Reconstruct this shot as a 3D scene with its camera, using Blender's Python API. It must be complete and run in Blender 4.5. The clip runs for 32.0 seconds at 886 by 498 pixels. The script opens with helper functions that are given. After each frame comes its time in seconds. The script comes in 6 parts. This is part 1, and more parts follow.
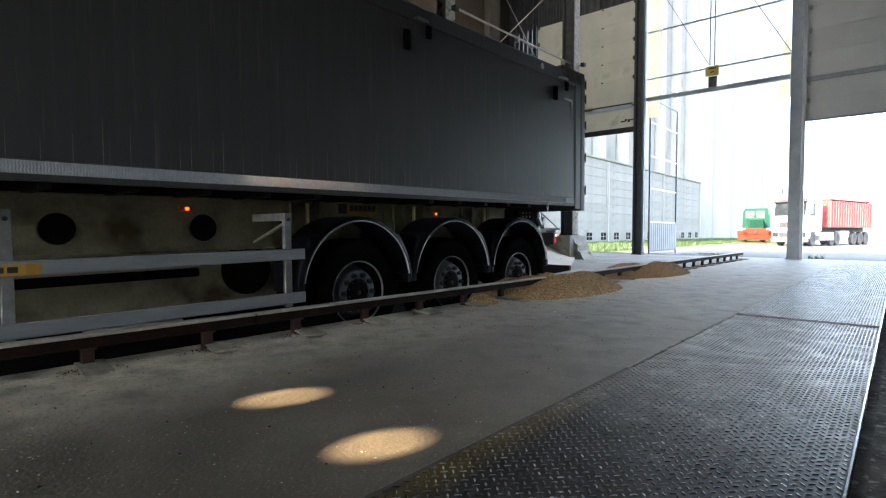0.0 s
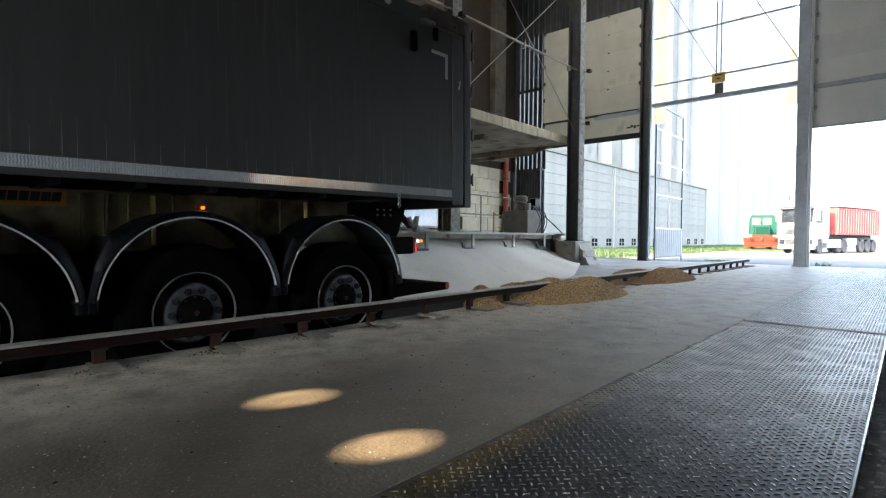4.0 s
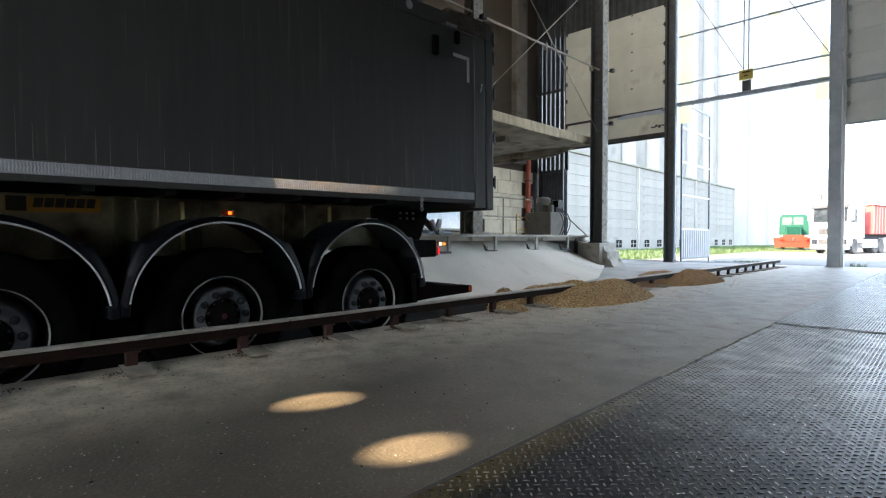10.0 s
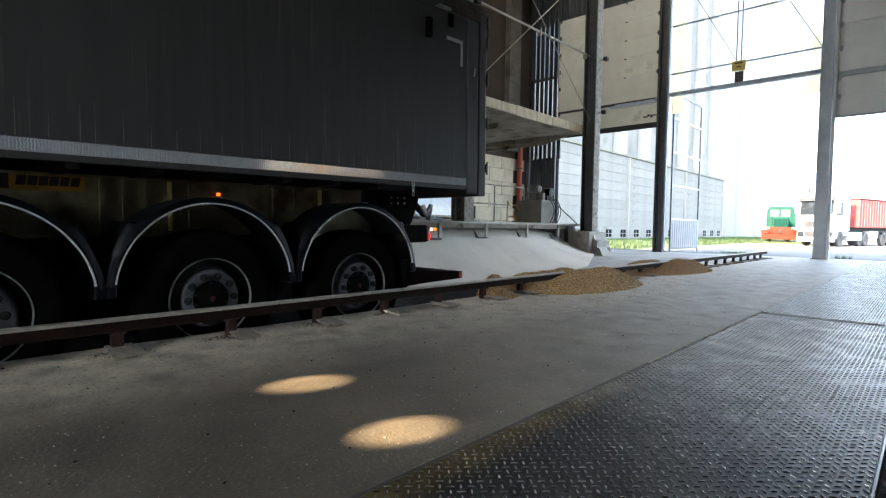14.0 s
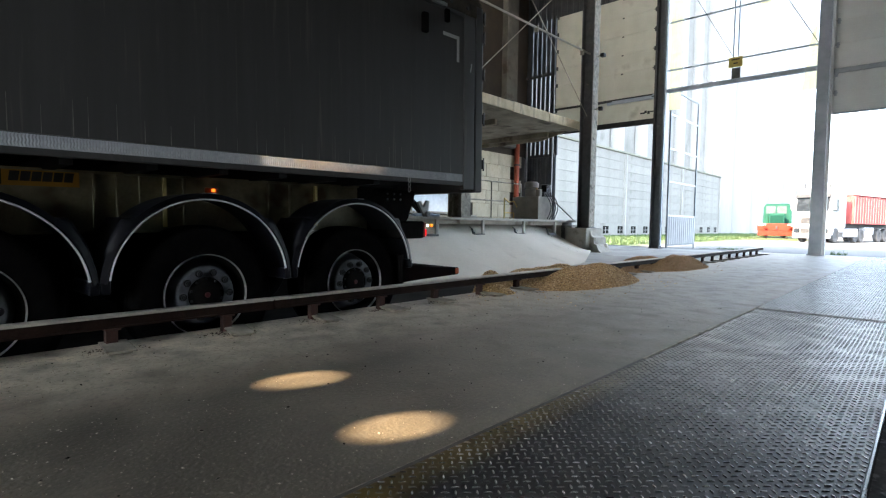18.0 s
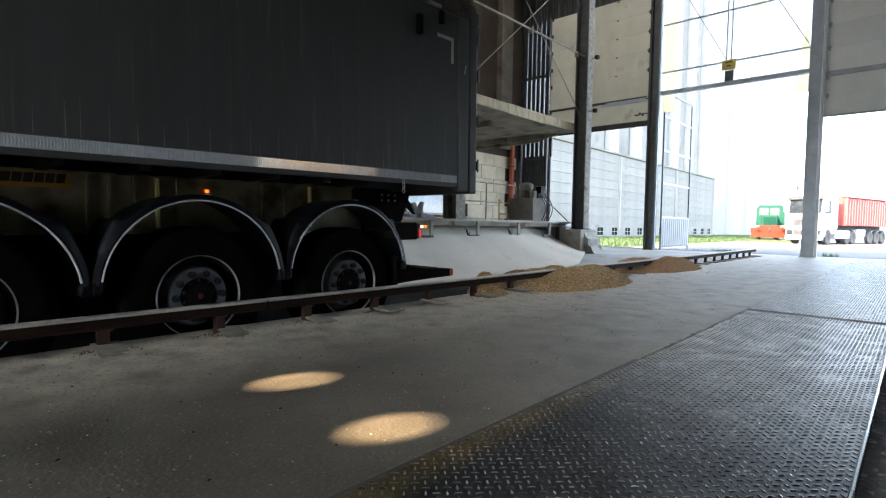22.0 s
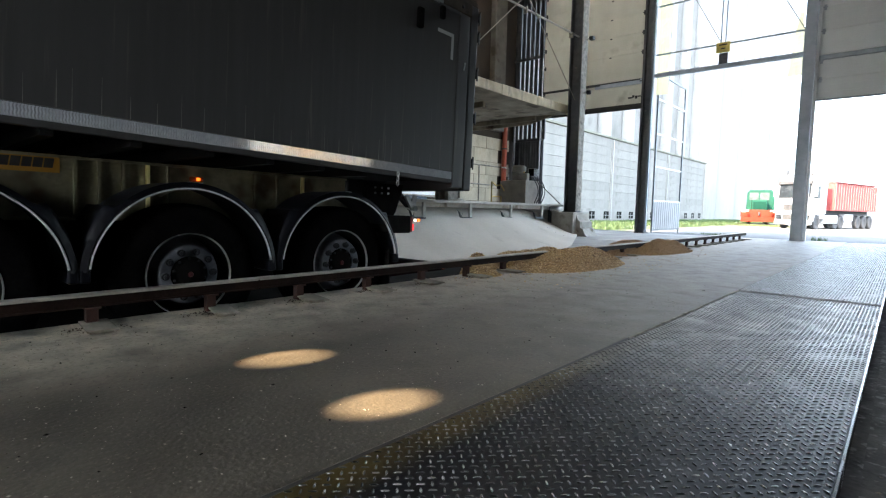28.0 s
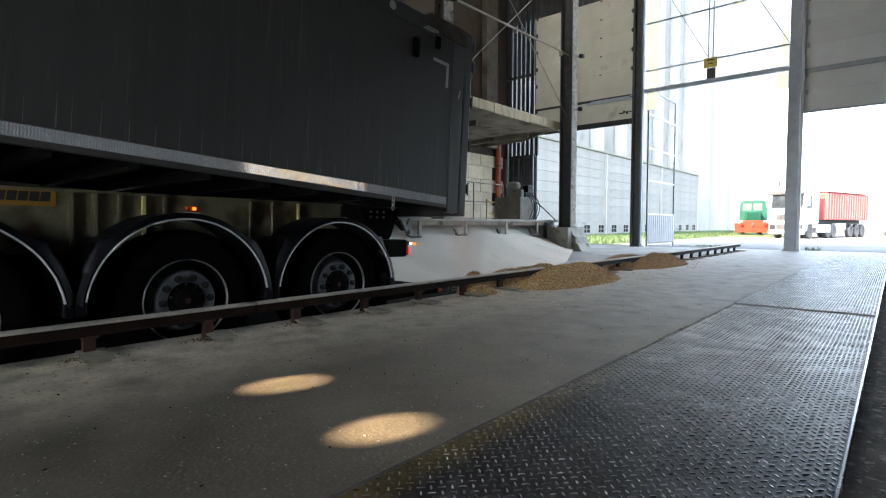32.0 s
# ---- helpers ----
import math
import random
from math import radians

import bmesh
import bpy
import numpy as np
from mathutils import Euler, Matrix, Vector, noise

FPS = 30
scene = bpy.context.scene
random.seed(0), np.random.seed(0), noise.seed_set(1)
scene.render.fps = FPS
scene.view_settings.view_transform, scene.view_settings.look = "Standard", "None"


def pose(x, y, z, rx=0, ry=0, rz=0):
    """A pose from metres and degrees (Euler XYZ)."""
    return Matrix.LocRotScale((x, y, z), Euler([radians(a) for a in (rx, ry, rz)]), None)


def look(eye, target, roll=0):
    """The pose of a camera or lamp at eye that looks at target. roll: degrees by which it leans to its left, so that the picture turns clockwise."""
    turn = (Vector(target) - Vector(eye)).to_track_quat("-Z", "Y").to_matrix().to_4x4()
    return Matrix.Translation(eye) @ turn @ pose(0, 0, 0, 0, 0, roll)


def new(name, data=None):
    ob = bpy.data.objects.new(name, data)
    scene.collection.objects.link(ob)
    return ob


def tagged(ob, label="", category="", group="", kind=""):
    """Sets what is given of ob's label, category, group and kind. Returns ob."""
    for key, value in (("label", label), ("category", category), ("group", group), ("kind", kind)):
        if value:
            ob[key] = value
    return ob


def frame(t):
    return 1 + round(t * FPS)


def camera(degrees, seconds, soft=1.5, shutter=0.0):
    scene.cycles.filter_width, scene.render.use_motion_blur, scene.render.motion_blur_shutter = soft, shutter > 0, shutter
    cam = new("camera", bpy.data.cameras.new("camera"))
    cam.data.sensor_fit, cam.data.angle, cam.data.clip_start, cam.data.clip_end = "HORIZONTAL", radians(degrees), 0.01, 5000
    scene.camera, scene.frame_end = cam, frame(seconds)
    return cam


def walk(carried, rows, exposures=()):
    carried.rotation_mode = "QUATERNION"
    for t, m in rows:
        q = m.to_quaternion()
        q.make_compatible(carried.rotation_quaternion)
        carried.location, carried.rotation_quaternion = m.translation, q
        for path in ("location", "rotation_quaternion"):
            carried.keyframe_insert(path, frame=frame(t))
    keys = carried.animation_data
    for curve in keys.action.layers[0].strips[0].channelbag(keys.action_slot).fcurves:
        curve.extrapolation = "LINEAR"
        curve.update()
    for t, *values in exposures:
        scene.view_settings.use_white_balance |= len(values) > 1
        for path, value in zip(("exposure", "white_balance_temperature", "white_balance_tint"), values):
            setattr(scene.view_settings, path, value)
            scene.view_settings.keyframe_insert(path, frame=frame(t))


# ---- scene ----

def view(x, y, z, yaw, pitch, roll):
    """A camera pose from its place, its turn to the left of +y, its tilt up and its lean, in degrees."""
    return pose(x, y, z, 0, 0, yaw) @ pose(0, 0, 0, 90 + pitch) @ pose(0, 0, 0, 0, 0, roll)


cam = camera(80.6, 32.0, soft=1.2)
PATH = [
    (0.0, view(-0.001, 0.021, 0.766, 41.21, -1.92, 0.09)),
    (0.5, view(0.003, 0.027, 0.763, 41.09, -2.16, -0.03)),
    (1.0, view(0.009, 0.016, 0.768, 40.80, -1.77, -0.35)),
    (1.5, view(-0.002, 0.005, 0.768, 40.88, -1.42, -0.15)),
    (2.0, view(-0.007, -0.020, 0.774, 41.21, -0.95, -0.31)),
    (2.5, view(0.001, -0.028, 0.782, 41.59, -0.77, 0.05)),
    (3.0, view(-0.002, -0.016, 0.779, 41.81, -1.07, 0.18)),
    (3.5, view(0.008, -0.010, 0.769, 41.83, -1.30, 0.38)),
    (5.5, view(-0.008, -0.008, 0.756, 41.66, -1.64, 0.44)),
    (6.0, view(-0.014, -0.008, 0.753, 41.97, -1.99, 0.34)),
    (6.5, view(-0.024, -0.008, 0.746, 42.19, -2.49, 0.76)),
    (7.0, view(-0.016, -0.013, 0.753, 42.53, -2.44, 0.48)),
    (7.5, view(-0.003, -0.021, 0.764, 42.66, -2.01, 0.19)),
    (8.0, view(0.010, -0.019, 0.775, 43.10, -1.25, 0.23)),
    (8.5, view(0.006, -0.012, 0.776, 43.50, -0.87, 0.71)),
    (9.0, view(-0.002, -0.011, 0.772, 43.72, -1.03, 0.97)),
    (9.5, view(0.006, -0.018, 0.770, 44.14, -1.06, 0.48)),
    (10.0, view(0.002, -0.014, 0.764, 44.17, -1.10, 0.02)),
    (10.5, view(0.001, -0.016, 0.761, 43.90, -1.28, -0.00)),
    (11.0, view(-0.009, -0.010, 0.756, 43.81, -1.69, 0.22)),
    (11.5, view(-0.006, -0.005, 0.752, 43.70, -1.88, 0.25)),
    (12.0, view(0.002, -0.006, 0.755, 43.69, -1.91, 0.34)),
    (12.5, view(-0.008, -0.002, 0.750, 43.64, -1.89, 0.39)),
    (13.0, view(-0.010, 0.002, 0.743, 43.51, -2.42, 0.49)),
    (13.5, view(-0.011, 0.001, 0.742, 43.15, -2.64, 0.82)),
    (14.0, view(-0.012, -0.005, 0.747, 43.10, -2.50, 0.87)),
    (14.5, view(0.005, -0.004, 0.753, 43.08, -2.30, 0.73)),
    (16.5, view(-0.002, -0.003, 0.749, 43.15, -2.42, 0.42)),
    (17.0, view(-0.013, 0.006, 0.736, 43.04, -3.10, 0.61)),
    (17.5, view(-0.024, 0.008, 0.727, 42.77, -3.50, 0.97)),
    (18.0, view(-0.008, 0.006, 0.743, 42.80, -2.87, 0.87)),
    (18.5, view(-0.001, 0.010, 0.740, 42.80, -2.99, 0.74)),
    (19.0, view(0.000, 0.020, 0.742, 42.56, -3.01, 0.73)),
    (19.5, view(-0.009, 0.025, 0.726, 42.63, -3.75, 0.40)),
    (20.0, view(-0.004, 0.020, 0.728, 42.35, -3.75, 0.49)),
    (20.5, view(-0.015, 0.014, 0.726, 42.18, -3.93, 1.08)),
    (21.0, view(-0.011, 0.009, 0.725, 42.35, -3.64, 1.13)),
    (21.5, view(0.003, 0.007, 0.742, 42.28, -2.82, 0.85)),
    (22.0, view(0.002, 0.009, 0.743, 42.27, -2.72, 0.94)),
    (22.5, view(-0.010, 0.012, 0.735, 42.25, -2.80, 1.12)),
    (23.0, view(0.004, 0.010, 0.740, 41.99, -2.79, 1.17)),
    (23.5, view(0.001, 0.010, 0.731, 41.84, -3.32, 1.30)),
    (24.0, view(-0.001, 0.011, 0.732, 41.71, -3.72, 1.53)),
    (24.5, view(-0.004, 0.012, 0.733, 41.69, -3.44, 1.72)),
    (25.0, view(-0.009, 0.009, 0.736, 41.69, -3.10, 1.46)),
    (25.5, view(-0.007, 0.010, 0.733, 41.70, -3.08, 1.39)),
    (27.5, view(-0.020, 0.017, 0.723, 41.38, -4.27, 1.20)),
    (28.0, view(-0.020, 0.019, 0.713, 41.33, -4.55, 1.27)),
    (28.5, view(-0.018, 0.023, 0.710, 41.38, -4.70, 1.19)),
    (29.0, view(-0.022, 0.020, 0.708, 41.31, -4.73, 1.17)),
    (29.5, view(-0.008, 0.018, 0.722, 41.24, -4.35, 0.92)),
    (30.0, view(-0.019, 0.018, 0.719, 41.26, -4.00, 1.29)),
    (30.5, view(-0.010, 0.012, 0.729, 41.12, -3.59, 0.93)),
    (31.0, view(-0.002, 0.001, 0.740, 41.10, -3.05, 0.62)),
    (31.5, view(-0.015, 0.008, 0.733, 40.99, -3.27, 0.47)),
    (32.0, view(-0.005, 0.004, 0.740, 40.96, -2.69, 0.04)),
]
EXPOSURE = 3.9
walk(cam, PATH, [(0.0, EXPOSURE, 5850, 6), (3.0, EXPOSURE, 5850, 6), (7.0, EXPOSURE + 0.04, 5850, 6), (17.0, EXPOSURE + 0.1, 5850, 6), (22.0, EXPOSURE + 0.07, 5850, 6), (29.0, EXPOSURE + 0.07, 5850, 6), (32.0, EXPOSURE + 0.02, 5850, 6)])

# ---------------------------------------------------------------- light
SUN_ELEVATION, SUN_WAY = 32.0, Vector((0.20, 0.980))
world = bpy.data.worlds.new("sky")
scene.world = world
world.use_nodes = True
sky = world.node_tree.nodes.new("ShaderNodeTexSky")
sky.sky_type, sky.sun_disc = "NISHITA", False
sky.sun_elevation, sky.sun_rotation = radians(SUN_ELEVATION), math.atan2(-SUN_WAY.x, -SUN_WAY.y)
sky.dust_density, sky.air_density = 3.0, 1.0
back = world.node_tree.nodes["Background"]
haze = world.node_tree.nodes.new("ShaderNodeHueSaturation")
haze.inputs["Saturation"].default_value = 0.45
world.node_tree.links.new(sky.outputs[0], haze.inputs["Color"])
world.node_tree.links.new(haze.outputs[0], back.inputs[0])
back.inputs[1].default_value = 0.15
flat = math.cos(radians(SUN_ELEVATION))
BEAM = Vector((SUN_WAY.x * flat, SUN_WAY.y * flat, -math.sin(radians(SUN_ELEVATION))))
sun = new("sun", bpy.data.lights.new("sun", "SUN"))
sun.data.energy, sun.data.angle, sun.data.color = 2.6, radians(0.3), (1.0, 0.66, 0.36)
sun.matrix_world = look((0, 0, 60), Vector((0, 0, 60)) + BEAM)


# ---------------------------------------------------------------- materials
def surface(name, dark, light, scale=6.0, rough=0.7, metal=0.0, bump=0.15, fine=60.0, stain=None, spread=0.12, gloss=0.5, glow=0.0, stretch=(1, 1, 1), vary=0.0, low=0.5, high=0.98):
    """Two colours mixed by a coarse and a fine noise, with a third as stains; roughness and relief follow the noise."""
    m = bpy.data.materials.new(name)
    m.use_nodes = True
    n, link = m.node_tree.nodes, m.node_tree.links
    b = n["Principled BSDF"]
    co = n.new("ShaderNodeTexCoord")
    mp = n.new("ShaderNodeMapping")
    mp.inputs["Scale"].default_value = stretch
    link.new(co.outputs["Object"], mp.inputs[0])
    coarse, grain = n.new("ShaderNodeTexNoise"), n.new("ShaderNodeTexNoise")
    for t, s, d in ((coarse, scale, 5.0), (grain, fine, 3.0)):
        t.inputs["Scale"].default_value, t.inputs["Detail"].default_value = s, d
        link.new(mp.outputs[0], t.inputs[0])
    add = n.new("ShaderNodeMath")
    add.operation = "MULTIPLY_ADD"
    link.new(grain.outputs[0], add.inputs[0])
    add.inputs[1].default_value = 0.45
    link.new(coarse.outputs[0], add.inputs[2])
    ramp = n.new("ShaderNodeMapRange")
    ramp.inputs[1].default_value, ramp.inputs[2].default_value = low, high
    link.new(add.outputs[0], ramp.inputs[0])
    mix = n.new("ShaderNodeMix")
    mix.data_type = "RGBA"
    mix.inputs[6].default_value, mix.inputs[7].default_value = (*dark, 1), (*light, 1)
    link.new(ramp.outputs[0], mix.inputs[0])
    colour = mix.outputs[2]
    if stain:
        tint, size, edge = stain
        spots = n.new("ShaderNodeTexNoise")
        spots.inputs["Scale"].default_value, spots.inputs["Detail"].default_value = size, 6.0
        link.new(mp.outputs[0], spots.inputs[0])
        cut = n.new("ShaderNodeMapRange")
        cut.inputs[1].default_value, cut.inputs[2].default_value = edge, edge + spread
        link.new(spots.outputs[0], cut.inputs[0])
        over = n.new("ShaderNodeMix")
        over.data_type = "RGBA"
        over.inputs[7].default_value = (*tint, 1)
        link.new(cut.outputs[0], over.inputs[0])
        link.new(colour, over.inputs[6])
        colour = over.outputs[2]
    if vary:
        info = n.new("ShaderNodeObjectInfo")
        span = n.new("ShaderNodeMapRange")
        span.inputs[3].default_value, span.inputs[4].default_value = 1 - vary, 1 + vary
        link.new(info.outputs["Random"], span.inputs[0])
        hsv = n.new("ShaderNodeHueSaturation")
        link.new(span.outputs[0], hsv.inputs["Value"])
        link.new(colour, hsv.inputs["Color"])
        colour = hsv.outputs[0]
    link.new(colour, b.inputs["Base Color"])
    wear = n.new("ShaderNodeMapRange")
    wear.inputs[3].default_value, wear.inputs[4].default_value = max(0.03, rough - 0.12), min(1, rough + 0.12)
    link.new(add.outputs[0], wear.inputs[0])
    link.new(wear.outputs[0], b.inputs["Roughness"])
    b.inputs["Metallic"].default_value = metal
    b.inputs["Specular IOR Level"].default_value = gloss
    if bump:
        relief = n.new("ShaderNodeBump")
        relief.inputs["Strength"].default_value, relief.inputs["Distance"].default_value = bump, 0.02
        link.new(add.outputs[0], relief.inputs["Height"])
        link.new(relief.outputs[0], b.inputs["Normal"])
    if glow:
        b.inputs["Emission Color"].default_value, b.inputs["Emission Strength"].default_value = (*light, 1), glow
    return m


CONCRETE_FLOOR = surface("floor_concrete", (0.050, 0.045, 0.035), (0.155, 0.140, 0.110), 2.6, 0.52, bump=0.36, fine=55, stain=((0.040, 0.036, 0.028), 0.9, 0.51), spread=0.20, gloss=0.7, low=0.50, high=0.98)
SIDE_FLOOR = surface("dark_side_floor", (0.016, 0.016, 0.017), (0.085, 0.084, 0.082), 7.0, 0.8, bump=0.9, fine=40, stain=((0.16, 0.16, 0.155), 14, 0.62), gloss=0.2)
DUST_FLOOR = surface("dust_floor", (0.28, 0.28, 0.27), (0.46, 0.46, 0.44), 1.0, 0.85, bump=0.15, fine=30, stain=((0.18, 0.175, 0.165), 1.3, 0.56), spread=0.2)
# Lane concrete with the shade under the trailer put into its colour.
LANE_FLOOR = surface("shaded_lane_concrete", (0.010, 0.009, 0.008), (0.030, 0.028, 0.025), 2.0, 0.95, fine=50, gloss=0.04)
RAMP_CONCRETE = surface("dusty_concrete", (0.56, 0.53, 0.47), (0.70, 0.665, 0.60), 0.7, 0.85, bump=0.12, fine=22, stain=((0.40, 0.37, 0.32), 2.0, 0.62), spread=0.2, stretch=(0.8, 1.1, 0.8))
CONCRETE = surface("old_concrete", (0.34, 0.315, 0.265), (0.52, 0.485, 0.42), 2.5, 0.85, bump=0.35, fine=35, stain=((0.15, 0.12, 0.085), 2.2, 0.58))
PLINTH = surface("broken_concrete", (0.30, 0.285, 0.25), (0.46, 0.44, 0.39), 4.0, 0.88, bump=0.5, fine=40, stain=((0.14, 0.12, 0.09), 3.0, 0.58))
# Darker concrete for the pilaster.
PILASTER_DARK = surface("dark_pilaster_concrete", (0.095, 0.088, 0.074), (0.165, 0.152, 0.13), 2.5, 0.88, bump=0.35, fine=35, stain=((0.07, 0.055, 0.04), 2.2, 0.58))
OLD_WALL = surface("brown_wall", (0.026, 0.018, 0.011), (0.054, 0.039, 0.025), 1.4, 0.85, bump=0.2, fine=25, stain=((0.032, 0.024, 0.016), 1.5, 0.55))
BLOCK = surface("wall_block", (0.36, 0.315, 0.23), (0.57, 0.51, 0.385), 2.2, 0.88, bump=0.4, fine=30, stain=((0.30, 0.235, 0.14), 2.2, 0.60), spread=0.25, vary=0.07, stretch=(1, 1, 0.6))
CLADDING = surface("dark_cladding", (0.038, 0.041, 0.044), (0.082, 0.087, 0.092), 3.0, 0.5, 0.3, bump=0.1, stain=((0.09, 0.08, 0.07), 3, 0.64))
STEEL_DARK = surface("dark_steel", (0.035, 0.036, 0.038), (0.075, 0.075, 0.075), 5.0, 0.55, 0.3, bump=0.15, stain=((0.16, 0.13, 0.10), 4, 0.66))
COLUMN_PAINT = surface("column_paint", (0.050, 0.053, 0.058), (0.105, 0.110, 0.118), 7.0, 0.6, bump=0.2, stain=((0.20, 0.18, 0.15), 9, 0.68))
STEEL_WORN = surface("worn_column_paint", (0.16, 0.145, 0.118), (0.42, 0.385, 0.32), 12.0, 0.7, bump=0.3, stain=((0.07, 0.057, 0.045), 5, 0.57))
# Frame steel, lightened in colour for the glare at the right doorway.
STEEL_BLUE = surface("door_frame_steel", (0.34, 0.395, 0.47), (0.50, 0.555, 0.63), 4.0, 0.5, 0.1, bump=0.1)
ROD = surface("painted_rod", (0.28, 0.26, 0.22), (0.42, 0.40, 0.35), 12.0, 0.6, bump=0.1)
DOOR_CREAM = surface("door_panel_cream", (0.60, 0.60, 0.515), (0.74, 0.735, 0.65), 1.5, 0.55, bump=0.06, fine=30, stain=((0.50, 0.49, 0.41), 1.4, 0.6), vary=0.04)
# Grey door panels, their colour raised for the same flare.
DOOR_GREY = surface("door_panel_grey", (0.72, 0.765, 0.785), (0.82, 0.86, 0.875), 1.5, 0.5, bump=0.05, fine=30, vary=0.04)
DOOR_EDGE = surface("door_rubber", (0.02, 0.02, 0.02), (0.05, 0.05, 0.05), 8, 0.8)
PLASTIC_YELLOW = surface("yellowed_sheet", (0.42, 0.29, 0.07), (0.72, 0.58, 0.26), 2.5, 0.5, bump=0.4, fine=14, stain=((0.30, 0.19, 0.05), 3.5, 0.56), stretch=(2.5, 1, 0.5))
SIGN_YELLOW = surface("sign_yellow", (0.5, 0.40, 0.08), (0.7, 0.58, 0.16), 6.0, 0.6)
HOOP_YELLOW = surface("hoop_yellow", (0.70, 0.52, 0.16), (0.85, 0.68, 0.28), 9.0, 0.5, bump=0.05)
BAR_BLACK = surface("printed_black", (0.02, 0.02, 0.02), (0.04, 0.04, 0.04), 8, 0.6, bump=0)
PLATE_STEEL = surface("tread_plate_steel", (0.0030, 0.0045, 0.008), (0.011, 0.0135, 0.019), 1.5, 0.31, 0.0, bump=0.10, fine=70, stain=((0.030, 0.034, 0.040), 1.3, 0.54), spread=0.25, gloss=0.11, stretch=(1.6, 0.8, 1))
# Far plates: wear plus the doorway's sheen, both put into the colour.
PLATE_FAR = surface("worn_sheen_plate", (0.07, 0.073, 0.078), (0.19, 0.195, 0.203), 1.6, 0.36, 0.2, bump=0.15, fine=60, stain=((0.05, 0.052, 0.056), 1.2, 0.54), spread=0.2, gloss=0.5)
LUG_STEEL = surface("tread_lug_steel", (0.28, 0.285, 0.295), (0.55, 0.555, 0.565), 5.0, 0.20, 0.85, bump=0)
RAIL_STEEL = surface("rusty_rail", (0.009, 0.0052, 0.0042), (0.026, 0.014, 0.010), 7.0, 0.75, 0.0, bump=0.3, gloss=0.12)
# Rail head colour carries the light that falls on the top.
RAIL_TOP = surface("lit_rail_top", (0.34, 0.31, 0.27), (0.55, 0.51, 0.44), 10.0, 0.5, 0.3, bump=0.2)
RUST_POST = surface("rust_post", (0.022, 0.009, 0.007), (0.055, 0.020, 0.013), 14, 0.85, bump=0.4)
TIE_PLATE = surface("tie_plate", (0.20, 0.18, 0.14), (0.34, 0.31, 0.255), 12, 0.7, 0.1, bump=0.3, stain=((0.12, 0.07, 0.04), 8, 0.6), vary=0.12)
GRAIN = surface("grain", (0.15, 0.090, 0.036), (0.62, 0.43, 0.20), 60.0, 0.75, bump=1.0, fine=110)
BRAN = surface("reddish_bran", (0.25, 0.15, 0.075), (0.54, 0.37, 0.21), 40.0, 0.85, bump=0.6, fine=110)
KERNEL = surface("grain_kernel", (0.22, 0.13, 0.05), (0.55, 0.38, 0.17), 30.0, 0.6, bump=0)
DUST = surface("pale_dust", (0.80, 0.62, 0.55), (0.9, 0.74, 0.66), 30, 0.9, bump=0)
CRUMB = surface("pale_crumbs", (0.38, 0.34, 0.28), (0.6, 0.56, 0.48), 50, 0.8, bump=0)
BODY_PAINT = surface("anthracite_paint", (0.045, 0.046, 0.0465), (0.062, 0.063, 0.064), 0.9, 0.48, 0.0, bump=0.015, fine=30, stain=((0.092, 0.090, 0.083), 1.6, 0.60), stretch=(1, 16, 0.7))
STREAK = surface("dust_run", (0.13, 0.13, 0.12), (0.23, 0.23, 0.215), 12, 0.8, bump=0)
BODY_FRAME = surface("body_frame_paint", (0.008, 0.0085, 0.0095), (0.02, 0.021, 0.023), 3, 0.5, bump=0.05, gloss=0.2)
TAPE_BACK = surface("reflective_tape", (0.29, 0.31, 0.345), (0.38, 0.40, 0.44), 20, 0.5, 0.0, bump=0.05)
TAPE_PRISM = surface("tape_prism", (0.29, 0.31, 0.345), (0.38, 0.40, 0.44), 40, 0.05, 0.0, bump=0)
TAPE_SILVER = surface("silver_tape", (0.42, 0.43, 0.44), (0.52, 0.53, 0.54), 30, 0.5, bump=0)
GALVANISED = surface("galvanised_beam", (0.165, 0.154, 0.104), (0.34, 0.32, 0.214), 4, 0.5, 0.3, bump=0.1, fine=40, stain=((0.09, 0.066, 0.035), 2.5, 0.55))
RIB_ZINC = surface("dusty_rib_zinc", (0.68, 0.58, 0.24), (0.85, 0.76, 0.36), 10, 0.45, 0.1, bump=0.05)
GALV_BRIGHT = surface("bright_zinc", (0.28, 0.29, 0.29), (0.46, 0.47, 0.47), 14, 0.42, 0.7, bump=0.08)
ALUMINIUM = surface("side_guard_aluminium", (0.24, 0.255, 0.27), (0.34, 0.355, 0.37), 8, 0.45, 0.3, bump=0.03, stretch=(1, 0.2, 1))
MUDGUARD = surface("mudguard_plastic", (0.0022, 0.0025, 0.0045), (0.005, 0.0055, 0.009), 6, 0.42, bump=0.05, gloss=0.15)
# Pale colour for the mudguards' inner edge.
MUD_EDGE = surface("mudguard_rim_pale", (0.36, 0.37, 0.39), (0.54, 0.55, 0.57), 18, 0.55, bump=0.05)
RUBBER = surface("tyre_rubber", (0.002, 0.002, 0.0022), (0.006, 0.006, 0.006), 8, 0.9, bump=0.25, gloss=0.02)
RIM_STEEL = surface("rim_steel", (0.10, 0.107, 0.125), (0.20, 0.21, 0.24), 10, 0.40, 0.4, bump=0.06)
RIM_EDGE = surface("rim_flange", (0.34, 0.34, 0.34), (0.52, 0.52, 0.52), 10, 0.35, 0.7, bump=0.05)
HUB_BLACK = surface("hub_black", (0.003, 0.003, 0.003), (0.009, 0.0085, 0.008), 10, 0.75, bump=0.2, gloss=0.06)
